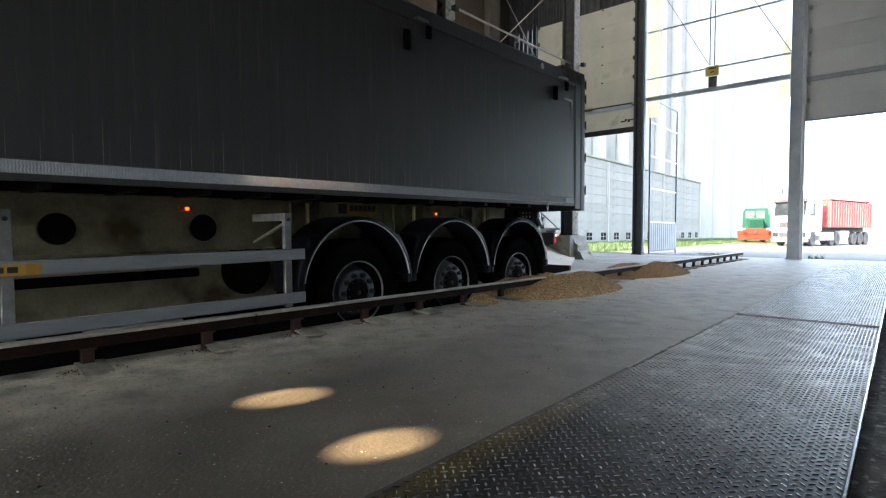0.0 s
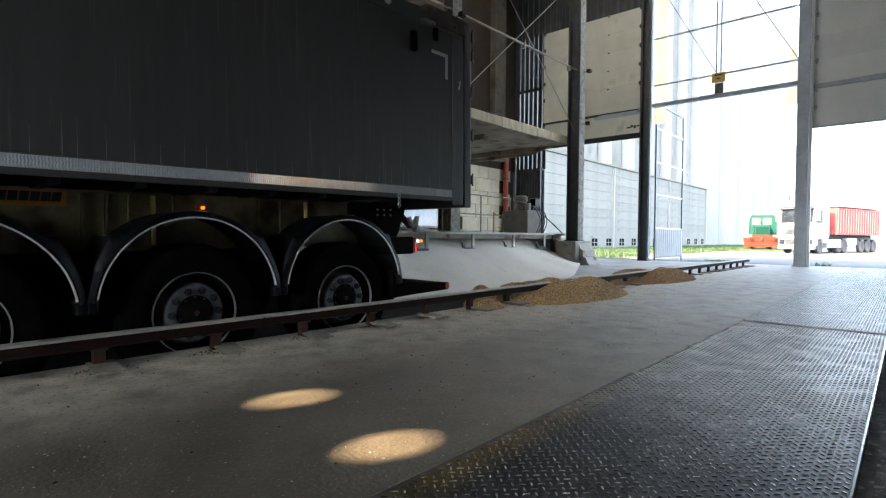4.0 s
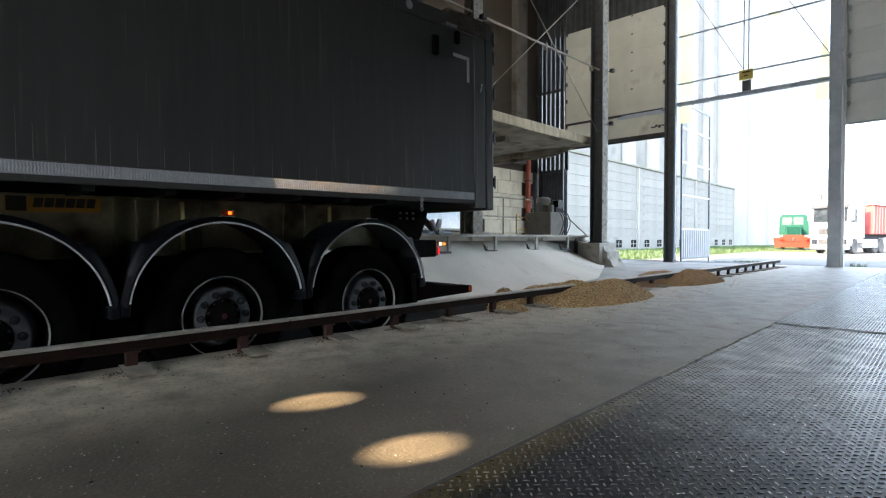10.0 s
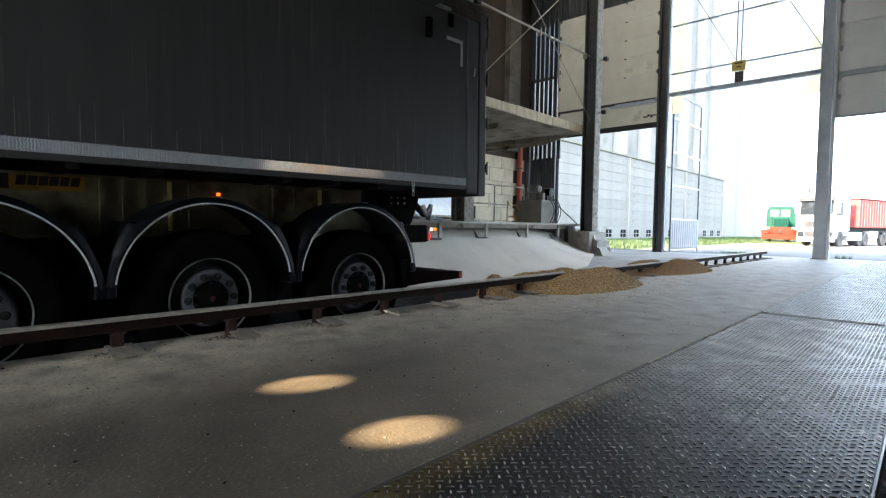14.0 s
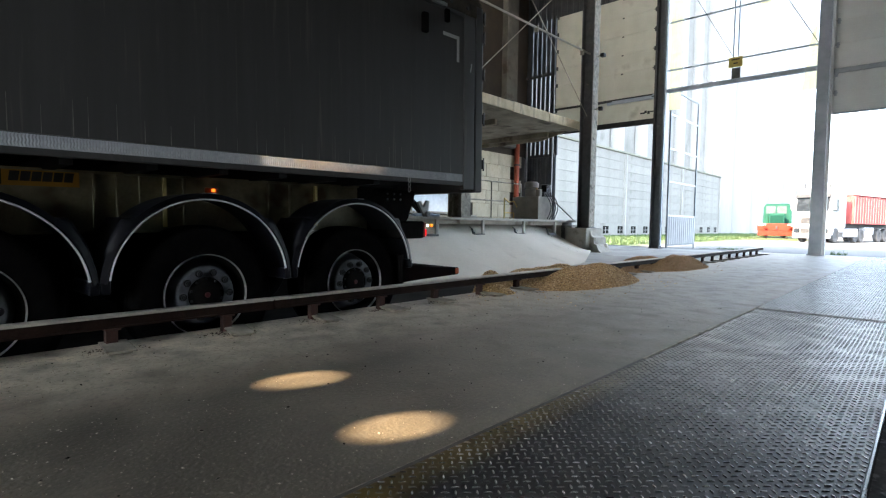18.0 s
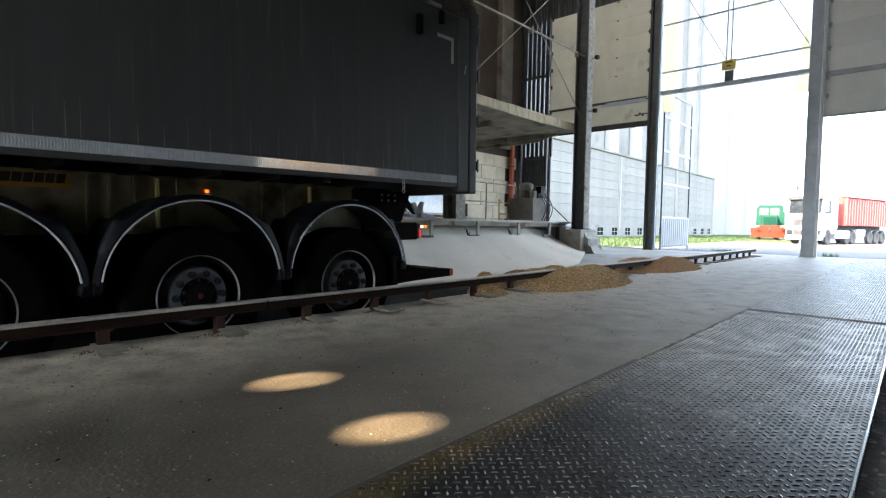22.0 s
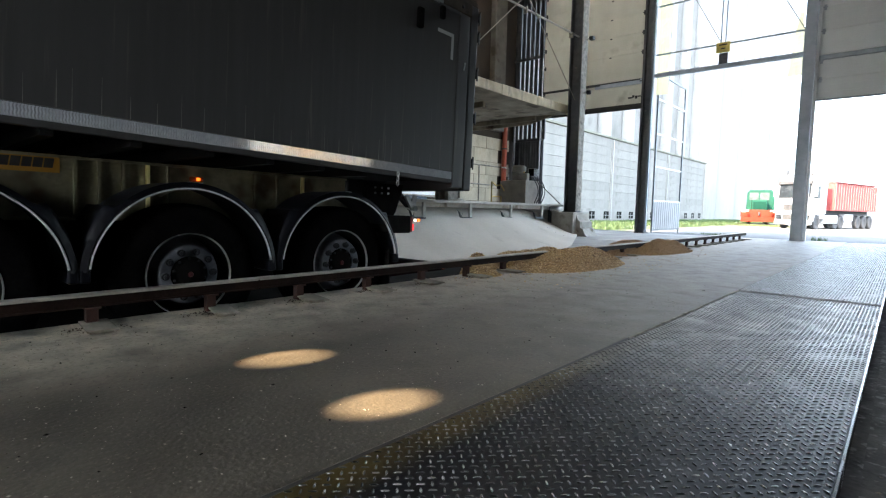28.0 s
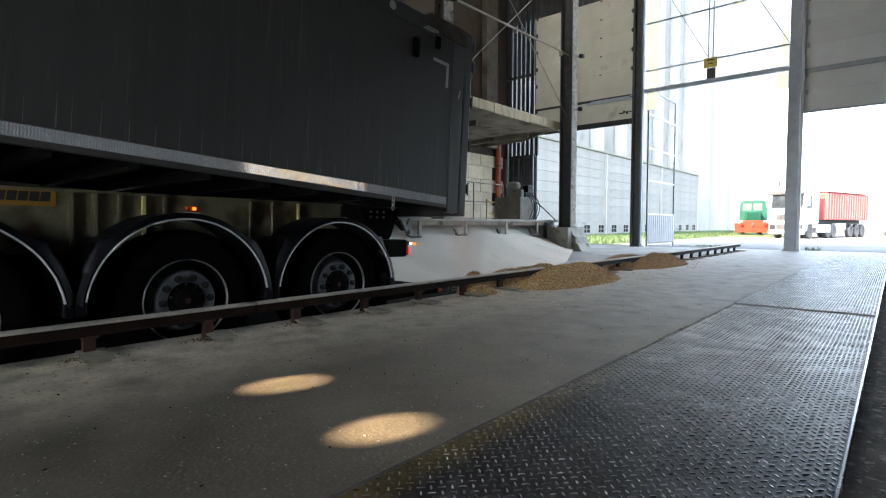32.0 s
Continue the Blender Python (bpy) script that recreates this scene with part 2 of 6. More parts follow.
BAR_RUST = surface("underrun_paint", (0.003, 0.002, 0.002), (0.012, 0.0045, 0.0045), 5, 0.75, bump=0.1, gloss=0.03)
HUB_RED = surface("hub_cap_red", (0.03, 0.0015, 0.002), (0.055, 0.002, 0.003), 10, 0.5, bump=0)
LOGO_YELLOW = surface("badge_yellow", (0.42, 0.24, 0.03), (0.56, 0.33, 0.05), 10, 0.55, bump=0)
LOGO_DULL = surface("badge_dusty", (0.40, 0.21, 0.028), (0.50, 0.27, 0.04), 8, 0.7, bump=0)
AMBER = surface("amber_lamp", (0.9, 0.25, 0.02), (1.0, 0.17, 0.01), 10, 0.3, bump=0, glow=0.17)
AMBER_BODY = surface("amber_lens", (0.35, 0.05, 0.005), (0.5, 0.08, 0.01), 10, 0.3, bump=0)
RED_LAMP = surface("red_lamp", (0.9, 0.02, 0.02), (1.0, 0.015, 0.012), 10, 0.3, bump=0, glow=0.10)
RED_LENS = surface("red_lens", (0.10, 0.008, 0.008), (0.16, 0.012, 0.012), 10, 0.3, bump=0)
WHITE_LAMP = surface("white_lamp", (1.0, 0.85, 0.6), (1.0, 0.85, 0.6), 10, 0.3, bump=0, glow=0.25)
PIPE_RED = surface("red_pipe", (0.25, 0.045, 0.02), (0.37, 0.080, 0.035), 6, 0.5, bump=0.1)
MACHINE = surface("dusty_machine_grey", (0.36, 0.345, 0.31), (0.54, 0.52, 0.47), 5, 0.7, bump=0.2)
GRASS_SOIL = surface("yard_grass", (0.030, 0.048, 0.016), (0.056, 0.078, 0.030), 0.6, 0.95, bump=0.4, fine=8)
YARD = surface("yard_concrete", (0.078, 0.080, 0.081), (0.122, 0.125, 0.126), 0.25, 0.9, bump=0.1, fine=6)
HEADER_DIRT = surface("dirty_header", (0.028, 0.024, 0.019), (0.085, 0.070, 0.053), 9, 0.85, bump=0.4, fine=50)
GRASS_BLADE = surface("grass_blade", (0.036, 0.064, 0.022), (0.066, 0.102, 0.042), 2, 0.7, bump=0)
SILO_PANEL = surface("silo_panel", (0.150, 0.147, 0.134), (0.215, 0.211, 0.194), 0.5, 0.9, bump=0.15, fine=5, stain=((0.115, 0.112, 0.10), 0.6, 0.56), spread=0.2, vary=0.06)
SILO_WHITE = surface("silo_white", (0.24, 0.242, 0.238), (0.30, 0.302, 0.298), 0.5, 0.85, bump=0.05, fine=5)
GATE_WHITE = surface("gate_white_sheet", (0.40, 0.405, 0.41), (0.52, 0.525, 0.53), 3, 0.5, bump=0.03)
GATE_STEEL = surface("gate_steel", (0.14, 0.155, 0.17), (0.24, 0.26, 0.28), 5, 0.5, 0.2, bump=0.05)
# Mossy coping, its colour lightened to paint the bright haze outside.
MOSS = surface("mossy_coping", (0.115, 0.118, 0.088), (0.19, 0.19, 0.155), 0.8, 0.95, bump=0.3, fine=6)
SILO_CELL = surface("silo_cell_concrete", (0.20, 0.20, 0.195), (0.26, 0.26, 0.255), 0.15, 0.9, bump=0.05, fine=3, stretch=(1, 1, 0.2))
WINDOW_DARK = surface("window_glass", (0.008, 0.011, 0.015), (0.018, 0.023, 0.029), 3, 0.2, bump=0, gloss=0.25)
GLASS_PALE = surface("sky_lit_glass", (0.045, 0.056, 0.060), (0.075, 0.09, 0.095), 3, 0.2, bump=0, gloss=0.3)
# Tyre black raised to grey to paint the yard's glare.
TYRE_HAZED = surface("hazed_tyre", (0.035, 0.036, 0.038), (0.065, 0.066, 0.068), 5, 0.9, bump=0.1)
TRUCK_WHITE = surface("truck_white", (0.24, 0.25, 0.265), (0.31, 0.32, 0.335), 2, 0.45, bump=0)
# Lorry black and red are also paled for glare.
TRUCK_BLACK = surface("truck_black", (0.022, 0.023, 0.026), (0.048, 0.050, 0.054), 4, 0.6, bump=0.05, gloss=0.2)
TRAILER_RED = surface("container_red", (0.19, 0.034, 0.032), (0.26, 0.050, 0.046), 2, 0.6, bump=0.05)
RIB_PALE = surface("rib_pale_red", (0.25, 0.075, 0.068), (0.32, 0.11, 0.10), 3, 0.5, bump=0)
LOCO_GREEN = surface("loco_green", (0.002, 0.036, 0.023), (0.004, 0.048, 0.032), 3, 0.6, bump=0.05, gloss=0.2)
LOCO_ORANGE = surface("loco_orange", (0.13, 0.011, 0.003), (0.175, 0.017, 0.005), 3, 0.6, bump=0.05, gloss=0.2)
LOCO_DARK = surface("loco_dark_green", (0.002, 0.022, 0.015), (0.004, 0.032, 0.022), 3, 0.7, bump=0.05, gloss=0.1)
LEAF = surface("leaves", (0.06, 0.10, 0.012), (0.17, 0.19, 0.025), 1.2, 0.7, bump=0)
BARK = surface("bark", (0.07, 0.05, 0.035), (0.14, 0.10, 0.07), 8, 0.9, bump=0.5)
POLY = surface("plastic_sheet", (0.34, 0.37, 0.41), (0.55, 0.59, 0.64), 9, 0.4, bump=0.3)


def tint_towards(m, x0, x1, tint, axis=0):
    """A tint that strengthens from x0 to x1 along one axis, broken up by a noise."""
    n, link = m.node_tree.nodes, m.node_tree.links
    b = n["Principled BSDF"]
    under = b.inputs["Base Color"].links[0].from_socket
    co, parts, spots = n.new("ShaderNodeTexCoord"), n.new("ShaderNodeSeparateXYZ"), n.new("ShaderNodeTexNoise")
    spots.inputs["Scale"].default_value, spots.inputs["Detail"].default_value = 5.0, 8.0
    link.new(co.outputs["Object"], parts.inputs[0])
    link.new(co.outputs["Object"], spots.inputs[0])
    ramp, mul, over = n.new("ShaderNodeMapRange"), n.new("ShaderNodeMath"), n.new("ShaderNodeMix")
    ramp.inputs[1].default_value, ramp.inputs[2].default_value = x0, x1
    link.new(parts.outputs[axis], ramp.inputs[0])
    mul.operation, over.data_type = "MULTIPLY", "RGBA"
    link.new(ramp.outputs[0], mul.inputs[0])
    link.new(spots.outputs[0], mul.inputs[1])
    gain = n.new("ShaderNodeMath")
    gain.operation, gain.use_clamp = "MULTIPLY", True
    gain.inputs[1].default_value = 1.35
    link.new(mul.outputs[0], gain.inputs[0])
    link.new(gain.outputs[0], over.inputs[0])
    link.new(under, over.inputs[6])
    over.inputs[7].default_value = (*tint, 1)
    link.new(over.outputs[2], b.inputs["Base Color"])


# The floor turns paler towards the rail, then towards the far end.
tint_towards(CONCRETE_FLOOR, -2.15, -3.3, (0.80, 0.71, 0.55))
tint_towards(CONCRETE_FLOOR, 1.5, 6.0, (0.37, 0.36, 0.33), 1)
tint_towards(PLATE_STEEL, -0.355, -0.45, (0.105, 0.076, 0.016))
# Doorway light reflected along the plates, painted as a pale tint.
tint_towards(PLATE_STEEL, -3.1, -1.1, (0.54, 0.56, 0.595), 1)


def speckle(m, scale, tint, edge, spread=0.06):
    """Small spots of another tint over a surface: pits, chips, bits of gravel."""
    n, link = m.node_tree.nodes, m.node_tree.links
    b = n["Principled BSDF"]
    under = b.inputs["Base Color"].links[0].from_socket
    co, spots, cut, over = n.new("ShaderNodeTexCoord"), n.new("ShaderNodeTexNoise"), n.new("ShaderNodeMapRange"), n.new("ShaderNodeMix")
    spots.inputs["Scale"].default_value, spots.inputs["Detail"].default_value = scale, 2.0
    link.new(co.outputs["Object"], spots.inputs[0])
    cut.inputs[1].default_value, cut.inputs[2].default_value = edge, edge + spread
    link.new(spots.outputs[0], cut.inputs[0])
    over.data_type = "RGBA"
    over.inputs[7].default_value = (*tint, 1)
    link.new(cut.outputs[0], over.inputs[0])
    link.new(under, over.inputs[6])
    link.new(over.outputs[2], b.inputs["Base Color"])


speckle(CONCRETE_FLOOR, 34.0, (0.060, 0.054, 0.043), 0.52, 0.42)
speckle(CONCRETE_FLOOR, 75.0, (0.21, 0.19, 0.15), 0.58, 0.22)
speckle(CONCRETE_FLOOR, 4.0, (0.052, 0.048, 0.040), 0.53, 0.40)
speckle(SIDE_FLOOR, 25.0, (0.14, 0.14, 0.137), 0.60)


def let_through(m, share, tint):
    """Lets part of the light through a thin sheet, scattered."""
    n, link = m.node_tree.nodes, m.node_tree.links
    thin, mix = n.new("ShaderNodeBsdfTranslucent"), n.new("ShaderNodeMixShader")
    thin.inputs[0].default_value = (*tint, 1)
    mix.inputs[0].default_value = share
    link.new(n["Principled BSDF"].outputs[0], mix.inputs[1])
    link.new(thin.outputs[0], mix.inputs[2])
    link.new(mix.outputs[0], n["Material Output"].inputs[0])


BAG_BLUE = surface("bag_film", (0.16, 0.22, 0.34), (0.4, 0.46, 0.55), 9, 0.4, bump=0.3)
# Sheet for the roof gaps that are added as fill light.
FILL_SHEET = surface("fill_light_sheet", (0.6, 0.6, 0.58), (0.75, 0.75, 0.72), 2, 0.6, bump=0)
let_through(FILL_SHEET, 0.8, (0.75, 0.75, 0.72))
let_through(PLASTIC_YELLOW, 0.65, (0.80, 0.71, 0.44))
let_through(GRASS_BLADE, 0.35, (0.085, 0.145, 0.045))
let_through(POLY, 0.45, (0.46, 0.51, 0.56))

def by_island(m, colours):
    """A colour of its own for every loose bit of one mesh."""
    n, link = m.node_tree.nodes, m.node_tree.links
    bit, cols = n.new("ShaderNodeNewGeometry"), n.new("ShaderNodeValToRGB")
    el = cols.color_ramp.elements
    while len(el) < len(colours):
        el.new(0.5)
    for k, c in enumerate(colours):
        el[k].position, el[k].color = k / (len(colours) - 1), (*c, 1)
    link.new(bit.outputs["Random Per Island"], cols.inputs[0])
    link.new(cols.outputs[0], n["Principled BSDF"].inputs["Base Color"])


by_island(KERNEL, ((0.12, 0.065, 0.024), (0.36, 0.22, 0.085), (0.58, 0.40, 0.17), (0.85, 0.68, 0.40)))
by_island(LUG_STEEL, ((0.045, 0.048, 0.053), (0.12, 0.124, 0.132), (0.32, 0.326, 0.337)))
by_island(CRUMB, ((0.06, 0.05, 0.036), (0.22, 0.19, 0.15), (0.55, 0.52, 0.46)))

# the tape's tiny prisms lean back and up, each with a tint of its own
n_, link_ = TAPE_PRISM.node_tree.nodes, TAPE_PRISM.node_tree.links
lean = n_.new("ShaderNodeVectorTransform")
lean.vector_type, lean.convert_from, lean.convert_to = "NORMAL", "OBJECT", "WORLD"
lean.inputs[0].default_value = (0.5777, -0.8154, -0.0375)
link_.new(lean.outputs[0], n_["Principled BSDF"].inputs["Normal"])
island, tints = n_.new("ShaderNodeNewGeometry"), n_.new("ShaderNodeValToRGB")
for at_, tint_ in ((0.25, (0.9, 0.48, 0.16, 1)), (0.5, (0.85, 0.68, 0.40, 1)), (0.75, (0.75, 0.75, 0.73, 1))):
    tints.color_ramp.elements.new(at_).color = tint_
tints.color_ramp.elements[0].color, tints.color_ramp.elements[-1].color = (0.7, 0.28, 0.08, 1), (0.25, 0.45, 0.85, 1)
link_.new(island.outputs["Random Per Island"], tints.inputs[0])
n_["Principled BSDF"].inputs["Roughness"].default_value = 0.06
for l_ in list(n_["Principled BSDF"].inputs["Roughness"].links):
    link_.remove(l_)
n_["Principled BSDF"].inputs["IOR"].default_value = 1.62
link_.new(tints.outputs[0], n_["Principled BSDF"].inputs["Specular Tint"])

# ---------------------------------------------------------------- building helpers
BASE = {}


def thing(name, at, label, category, group="", kind=""):
    """A top-level thing: an Empty at its base. Its parts are given in world metres."""
    ob = tagged(new(name), label, category, group, kind)
    ob.location = at
    BASE[ob.name] = Vector(at)
    return ob


def part(name, bm, material, parent=None, label="", origin=None, smooth=False, kind=""):
    """Links a bmesh as one mesh object under a thing or a part. origin: where its own pivot lies."""
    base = BASE[parent.name] if parent else Vector((0, 0, 0))
    pivot = Vector(origin) if origin is not None else base
    bmesh.ops.translate(bm, verts=bm.verts, vec=-pivot)
    mesh = bpy.data.meshes.new(name)
    bm.to_mesh(mesh)
    bm.free()
    mesh.materials.append(material)
    if smooth:
        mesh.polygons.foreach_set("use_smooth", [True] * len(mesh.polygons))
        mesh.set_sharp_from_angle(angle=radians(40))
    ob = new(name, mesh)
    if parent:
        ob.parent = parent
        ob.location = pivot - base
    BASE[ob.name] = pivot
    if label:
        tagged(ob, label)
    if kind:
        tagged(ob, kind=kind)
    return ob


def whole(name, bm, material, label, category, kind="", group="", at=None, smooth=False):
    """A thing or a piece of the setting that is one mesh."""
    ob = part(name, bm, material, None, "", at, smooth)
    ob.location = at if at is not None else (0, 0, 0)
    return tagged(ob, label, category, group, kind)


def piece(name, mesh, parent, at, turn=0.0):
    """One more object on a shared mesh, under a parent."""
    ob = new(name, mesh)
    ob.parent = parent
    ob.location = Vector(at) - BASE[parent.name]
    ob.rotation_euler = (0, 0, turn)
    return ob


def shared(name, bm, material):
    mesh = bpy.data.meshes.new(name)
    bm.to_mesh(mesh)
    bm.free()
    mesh.materials.append(material)
    return mesh


def box(bm, a, b, bevel=0.0):
    """A box between two corners."""
    lo = [min(p, q) for p, q in zip(a, b)]
    hi = [max(p, q) for p, q in zip(a, b)]
    made = bmesh.ops.create_cube(bm, size=1)
    bmesh.ops.scale(bm, vec=[max(h - l, 1e-4) for l, h in zip(lo, hi)], verts=made["verts"])
    bmesh.ops.translate(bm, vec=[(l + h) / 2 for l, h in zip(lo, hi)], verts=made["verts"])
    if bevel:
        edges = list({e for v in made["verts"] for e in v.link_edges})
        bmesh.ops.bevel(bm, geom=edges, offset=bevel, segments=2, affect="EDGES", profile=0.5)
    return bm


def boxed(a, b, bevel=0.0):
    return box(bmesh.new(), a, b, bevel)


def rod(bm, a, b, r, sides=8, r2=None):
    """A round bar from a to b."""
    a, b = Vector(a), Vector(b)
    made = bmesh.ops.create_cone(bm, cap_ends=True, segments=sides, radius1=r, radius2=r if r2 is None else r2, depth=(b - a).length)
    m = Matrix.Translation((a + b) / 2) @ (b - a).to_track_quat("Z", "Y").to_matrix().to_4x4()
    bmesh.ops.transform(bm, matrix=m, verts=made["verts"])
    return bm


def rodded(a, b, r, sides=8, r2=None):
    return rod(bmesh.new(), a, b, r, sides, r2)


def bar(bm, a, b, w, h, bevel=0.0):
    """A square bar from a to b, w wide and h deep."""
    a, b = Vector(a), Vector(b)
    made = bmesh.ops.create_cube(bm, size=1)
    bmesh.ops.scale(bm, vec=(w, h, (b - a).length), verts=made["verts"])
    m = Matrix.Translation((a + b) / 2) @ (b - a).to_track_quat("Z", "Y").to_matrix().to_4x4()
    bmesh.ops.transform(bm, matrix=m, verts=made["verts"])
    return bm


def lathe(profile, steps=48, axis="x", caps=False):
    """A ring turned from (along, radius) pairs about an axis."""
    bm = bmesh.new()
    rings = []
    for k in range(steps):
        c, s = math.cos(2 * math.pi * k / steps), math.sin(2 * math.pi * k / steps)
        rings.append([bm.verts.new((u, r * c, r * s) if axis == "x" else (r * c, r * s, u)) for u, r in profile])
    for k in range(steps):
        p, q = rings[k], rings[(k + 1) % steps]
        for i in range(len(profile) - 1):
            bm.faces.new((p[i], p[i + 1], q[i + 1], q[i]))
    if caps:
        bm.faces.new([r[0] for r in rings])
        bm.faces.new([r[-1] for r in reversed(rings)])
    bmesh.ops.recalc_face_normals(bm, faces=bm.faces)
    return bm


def extrude(outline, depth, axis="x", at=0.0):
    """A flat outline given as (u, v) pairs, thickened along an axis from at to at + depth."""
    bm = bmesh.new()
    put = {"x": lambda u, v, w: (w, u, v), "y": lambda u, v, w: (u, w, v), "z": lambda u, v, w: (u, v, w)}[axis]
    lo = [bm.verts.new(put(u, v, at)) for u, v in outline]
    hi = [bm.verts.new(put(u, v, at + depth)) for u, v in outline]
    bm.faces.new(lo)
    bm.faces.new(hi[::-1])
    for i in range(len(outline)):
        j = (i + 1) % len(outline)
        bm.faces.new((lo[i], hi[i], hi[j], lo[j]))
    bmesh.ops.recalc_face_normals(bm, faces=bm.faces)
    return bm


def raw(name, verts, faces, material):
    mesh = bpy.data.meshes.new(name)
    mesh.from_pydata(verts, [], faces)
    mesh.materials.append(material)
    return mesh


def shifted(bm, x=0, y=0, z=0):
    bmesh.ops.translate(bm, verts=bm.verts, vec=(x, y, z))
    return bm


# ---------------------------------------------------------------- ground and hall floor
BACK, BACK_GAP_TOP = -10.0, 4.6
def sheet(name, x0, x1, y0, y1, z, material, label, category, kind="structure", thick=0.3):
    return whole(name, boxed((x0, y0, z - thick), (x1, y1, z)), material, label, category, kind)


bm = bmesh.new()
for a in ((-1600, -1600), (1600, -1600), (1600, 1600), (-1600, 1600)):
    bm.verts.new((*a, -0.34))
bm.faces.new(bm.verts)
whole("ground", bm, YARD, "pale worn concrete yard reaching to the horizon", "ground", "structure")

bm = bmesh.new()
outline = [(18.05, 0.0), (19.5, -0.02), (26, -0.30), (27, -0.335), (18.05, -0.335)]
whole("pavement_apron", extrude(outline, 16, "x", -13), YARD, "pale concrete apron sloping down from the hall doors", "pavement", "structure")

FLOOR_EDGE = -3.55
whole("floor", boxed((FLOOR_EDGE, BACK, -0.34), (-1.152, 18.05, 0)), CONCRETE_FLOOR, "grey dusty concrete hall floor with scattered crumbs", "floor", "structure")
whole("floor_side", boxed((-0.06, BACK, -0.34), (4.0, 18.05, -0.015)), SIDE_FLOOR, "dark scratched concrete floor beside the steel plates", "floor", "structure")
whole("floor_trench", boxed((-1.152, BACK, -0.4), (-0.06, 18.05, -0.05)), SIDE_FLOOR, "dark trench bed under the tread plates", "floor", "structure")
lane = [(8.0, -0.28), (12.5, -0.015), (18.05, 0.0), (18.05, -0.4), (8.0, -0.4)]
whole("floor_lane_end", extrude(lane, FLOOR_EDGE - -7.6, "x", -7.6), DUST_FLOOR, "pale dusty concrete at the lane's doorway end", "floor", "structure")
# Stretch under the trailer, painted near black as shade.
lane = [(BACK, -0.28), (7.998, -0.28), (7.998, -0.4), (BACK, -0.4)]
whole("floor_lane", extrude(lane, FLOOR_EDGE - -7.6, "x", -7.6), LANE_FLOOR, "sunken truck lane beside the rail, coloured dark for the trailer's shade", "floor", "structure")

# raised deck with the sloping chute below its edge
whole("floor_deck", boxed((-12, BACK, 0.72), (-7.62, 13.75, 0.86)), CONCRETE, "dusty raised concrete loading deck", "floor", "structure")
whole("floor_behind_deck", boxed((-12, 13.75, -0.34), (-7.602, 18.05, 0.0)), DUST_FLOOR, "concrete floor behind the raised deck", "floor", "structure")
bm = bmesh.new()
steps = 34
rows_ = []
for i in range(steps + 1):
    y = 1.5 + 11.75 * i / steps
    reach = 2.06 - 1.15 * max(0.0, (y - 10.7) / 2.55)
    low = -0.28 + max(0.0, y - 8.0) / 4.5 * 0.265
    sag = min(1.0, max(0.0, (y - 11.6) / 1.4)) ** 1.5 * 0.16
    line = []
    for k in range(13):
        u = k / 12
        x = -8.05 + (reach + 0.39) * u
        z = 0.76 - sag * (1 - u) + (low - 0.76) * (1 - (1 - u) ** 1.4) + 0.012 * noise.noise((x * 2, y * 1.3, 0))
        line.append(bm.verts.new((x, y, z)))
    rows_.append(line)
for p, q in zip(rows_, rows_[1:]):
    for k in range(12):
        bm.faces.new((p[k], p[k + 1], q[k + 1], q[k]))
bmesh.ops.recalc_face_normals(bm, faces=bm.faces)
bmesh.ops.solidify(bm, geom=bm.faces[:], thickness=0.02)
whole("chute_slope", bm, RAMP_CONCRETE, "pale dust-covered concrete chute below the deck edge", "chute", "structure", smooth=True)

whole("wall_deck_end", boxed((-12, 13.3, -0.34), (-7.66, 13.74, 0.716)), CONCRETE, "grey concrete wall closing the deck's end", "wall", "structure")

# ---------------------------------------------------------------- walls and roof
WALL_Y, TOP = 17.75, 10.7


def corrugated(bm, u0, u1, z0, z1, place, pitch=0.25, depth=0.035):
    """Trapezoidal metal sheet between u0 and u1; place(u, d) gives x and y."""
    n = max(1, round((u1 - u0) / pitch))
    step = (u1 - u0) / n
    cols = []
    for i in range(n):
        for f, d in ((0.0, 0), (0.36, 0), (0.48, 1), (0.84, 1), (0.96, 0)):
            cols.append((u0 + (i + f) * step, d * depth))
    cols.append((u1, 0))
    lo = [bm.verts.new((*place(u, d), z0)) for u, d in cols]
    hi = [bm.verts.new((*place(u, d), z1)) for u, d in cols]
    for i in range(len(cols) - 1):
        bm.faces.new((lo[i], lo[i + 1], hi[i + 1], hi[i]))
    return bm


def end_sheet(u0, u1, z0, z1, bm):
    corrugated(bm, u0, u1, z0, z1, lambda u, d: (u, WALL_Y - d))
    box(bm, (u0, WALL_Y + 0.02, z0), (u1, WALL_Y + 0.06, z1))
    return bm


bm = bmesh.new()
end_sheet(-10.62, -6.6, 8.55, TOP, bm)
end_sheet(-2.3, 4.0, 9.6, TOP, bm)
end_sheet(-6.6, -2.3, 9.9, TOP, bm)
end_sheet(-12.0, -11.9, 0, TOP, bm)
end_sheet(-11.9, -10.62, 8.6, TOP, bm)
end_sheet(-11.9, -10.62, 0.0, 3.4, bm)
whole("wall_end", bm, CLADDING, "dark corrugated metal end wall above the doors", "wall", "structure")
# upright boards with open gaps through which daylight shows
slats = thing("louvre_wall", (-11.2, WALL_Y, 3.4), "dark upright metal boards with bright gaps between", "louvre", kind="structure")
x = -11.9
while x < -10.66:
    part("board", boxed((x, WALL_Y - 0.03, 3.4), (x + 0.150, WALL_Y + 0.03, 6.5)), CLADDING, slats)
    part("board", boxed((x, WALL_Y - 0.03, 6.51), (x + 0.168, WALL_Y + 0.03, 8.6)), CLADDING, slats)
    x += 0.2
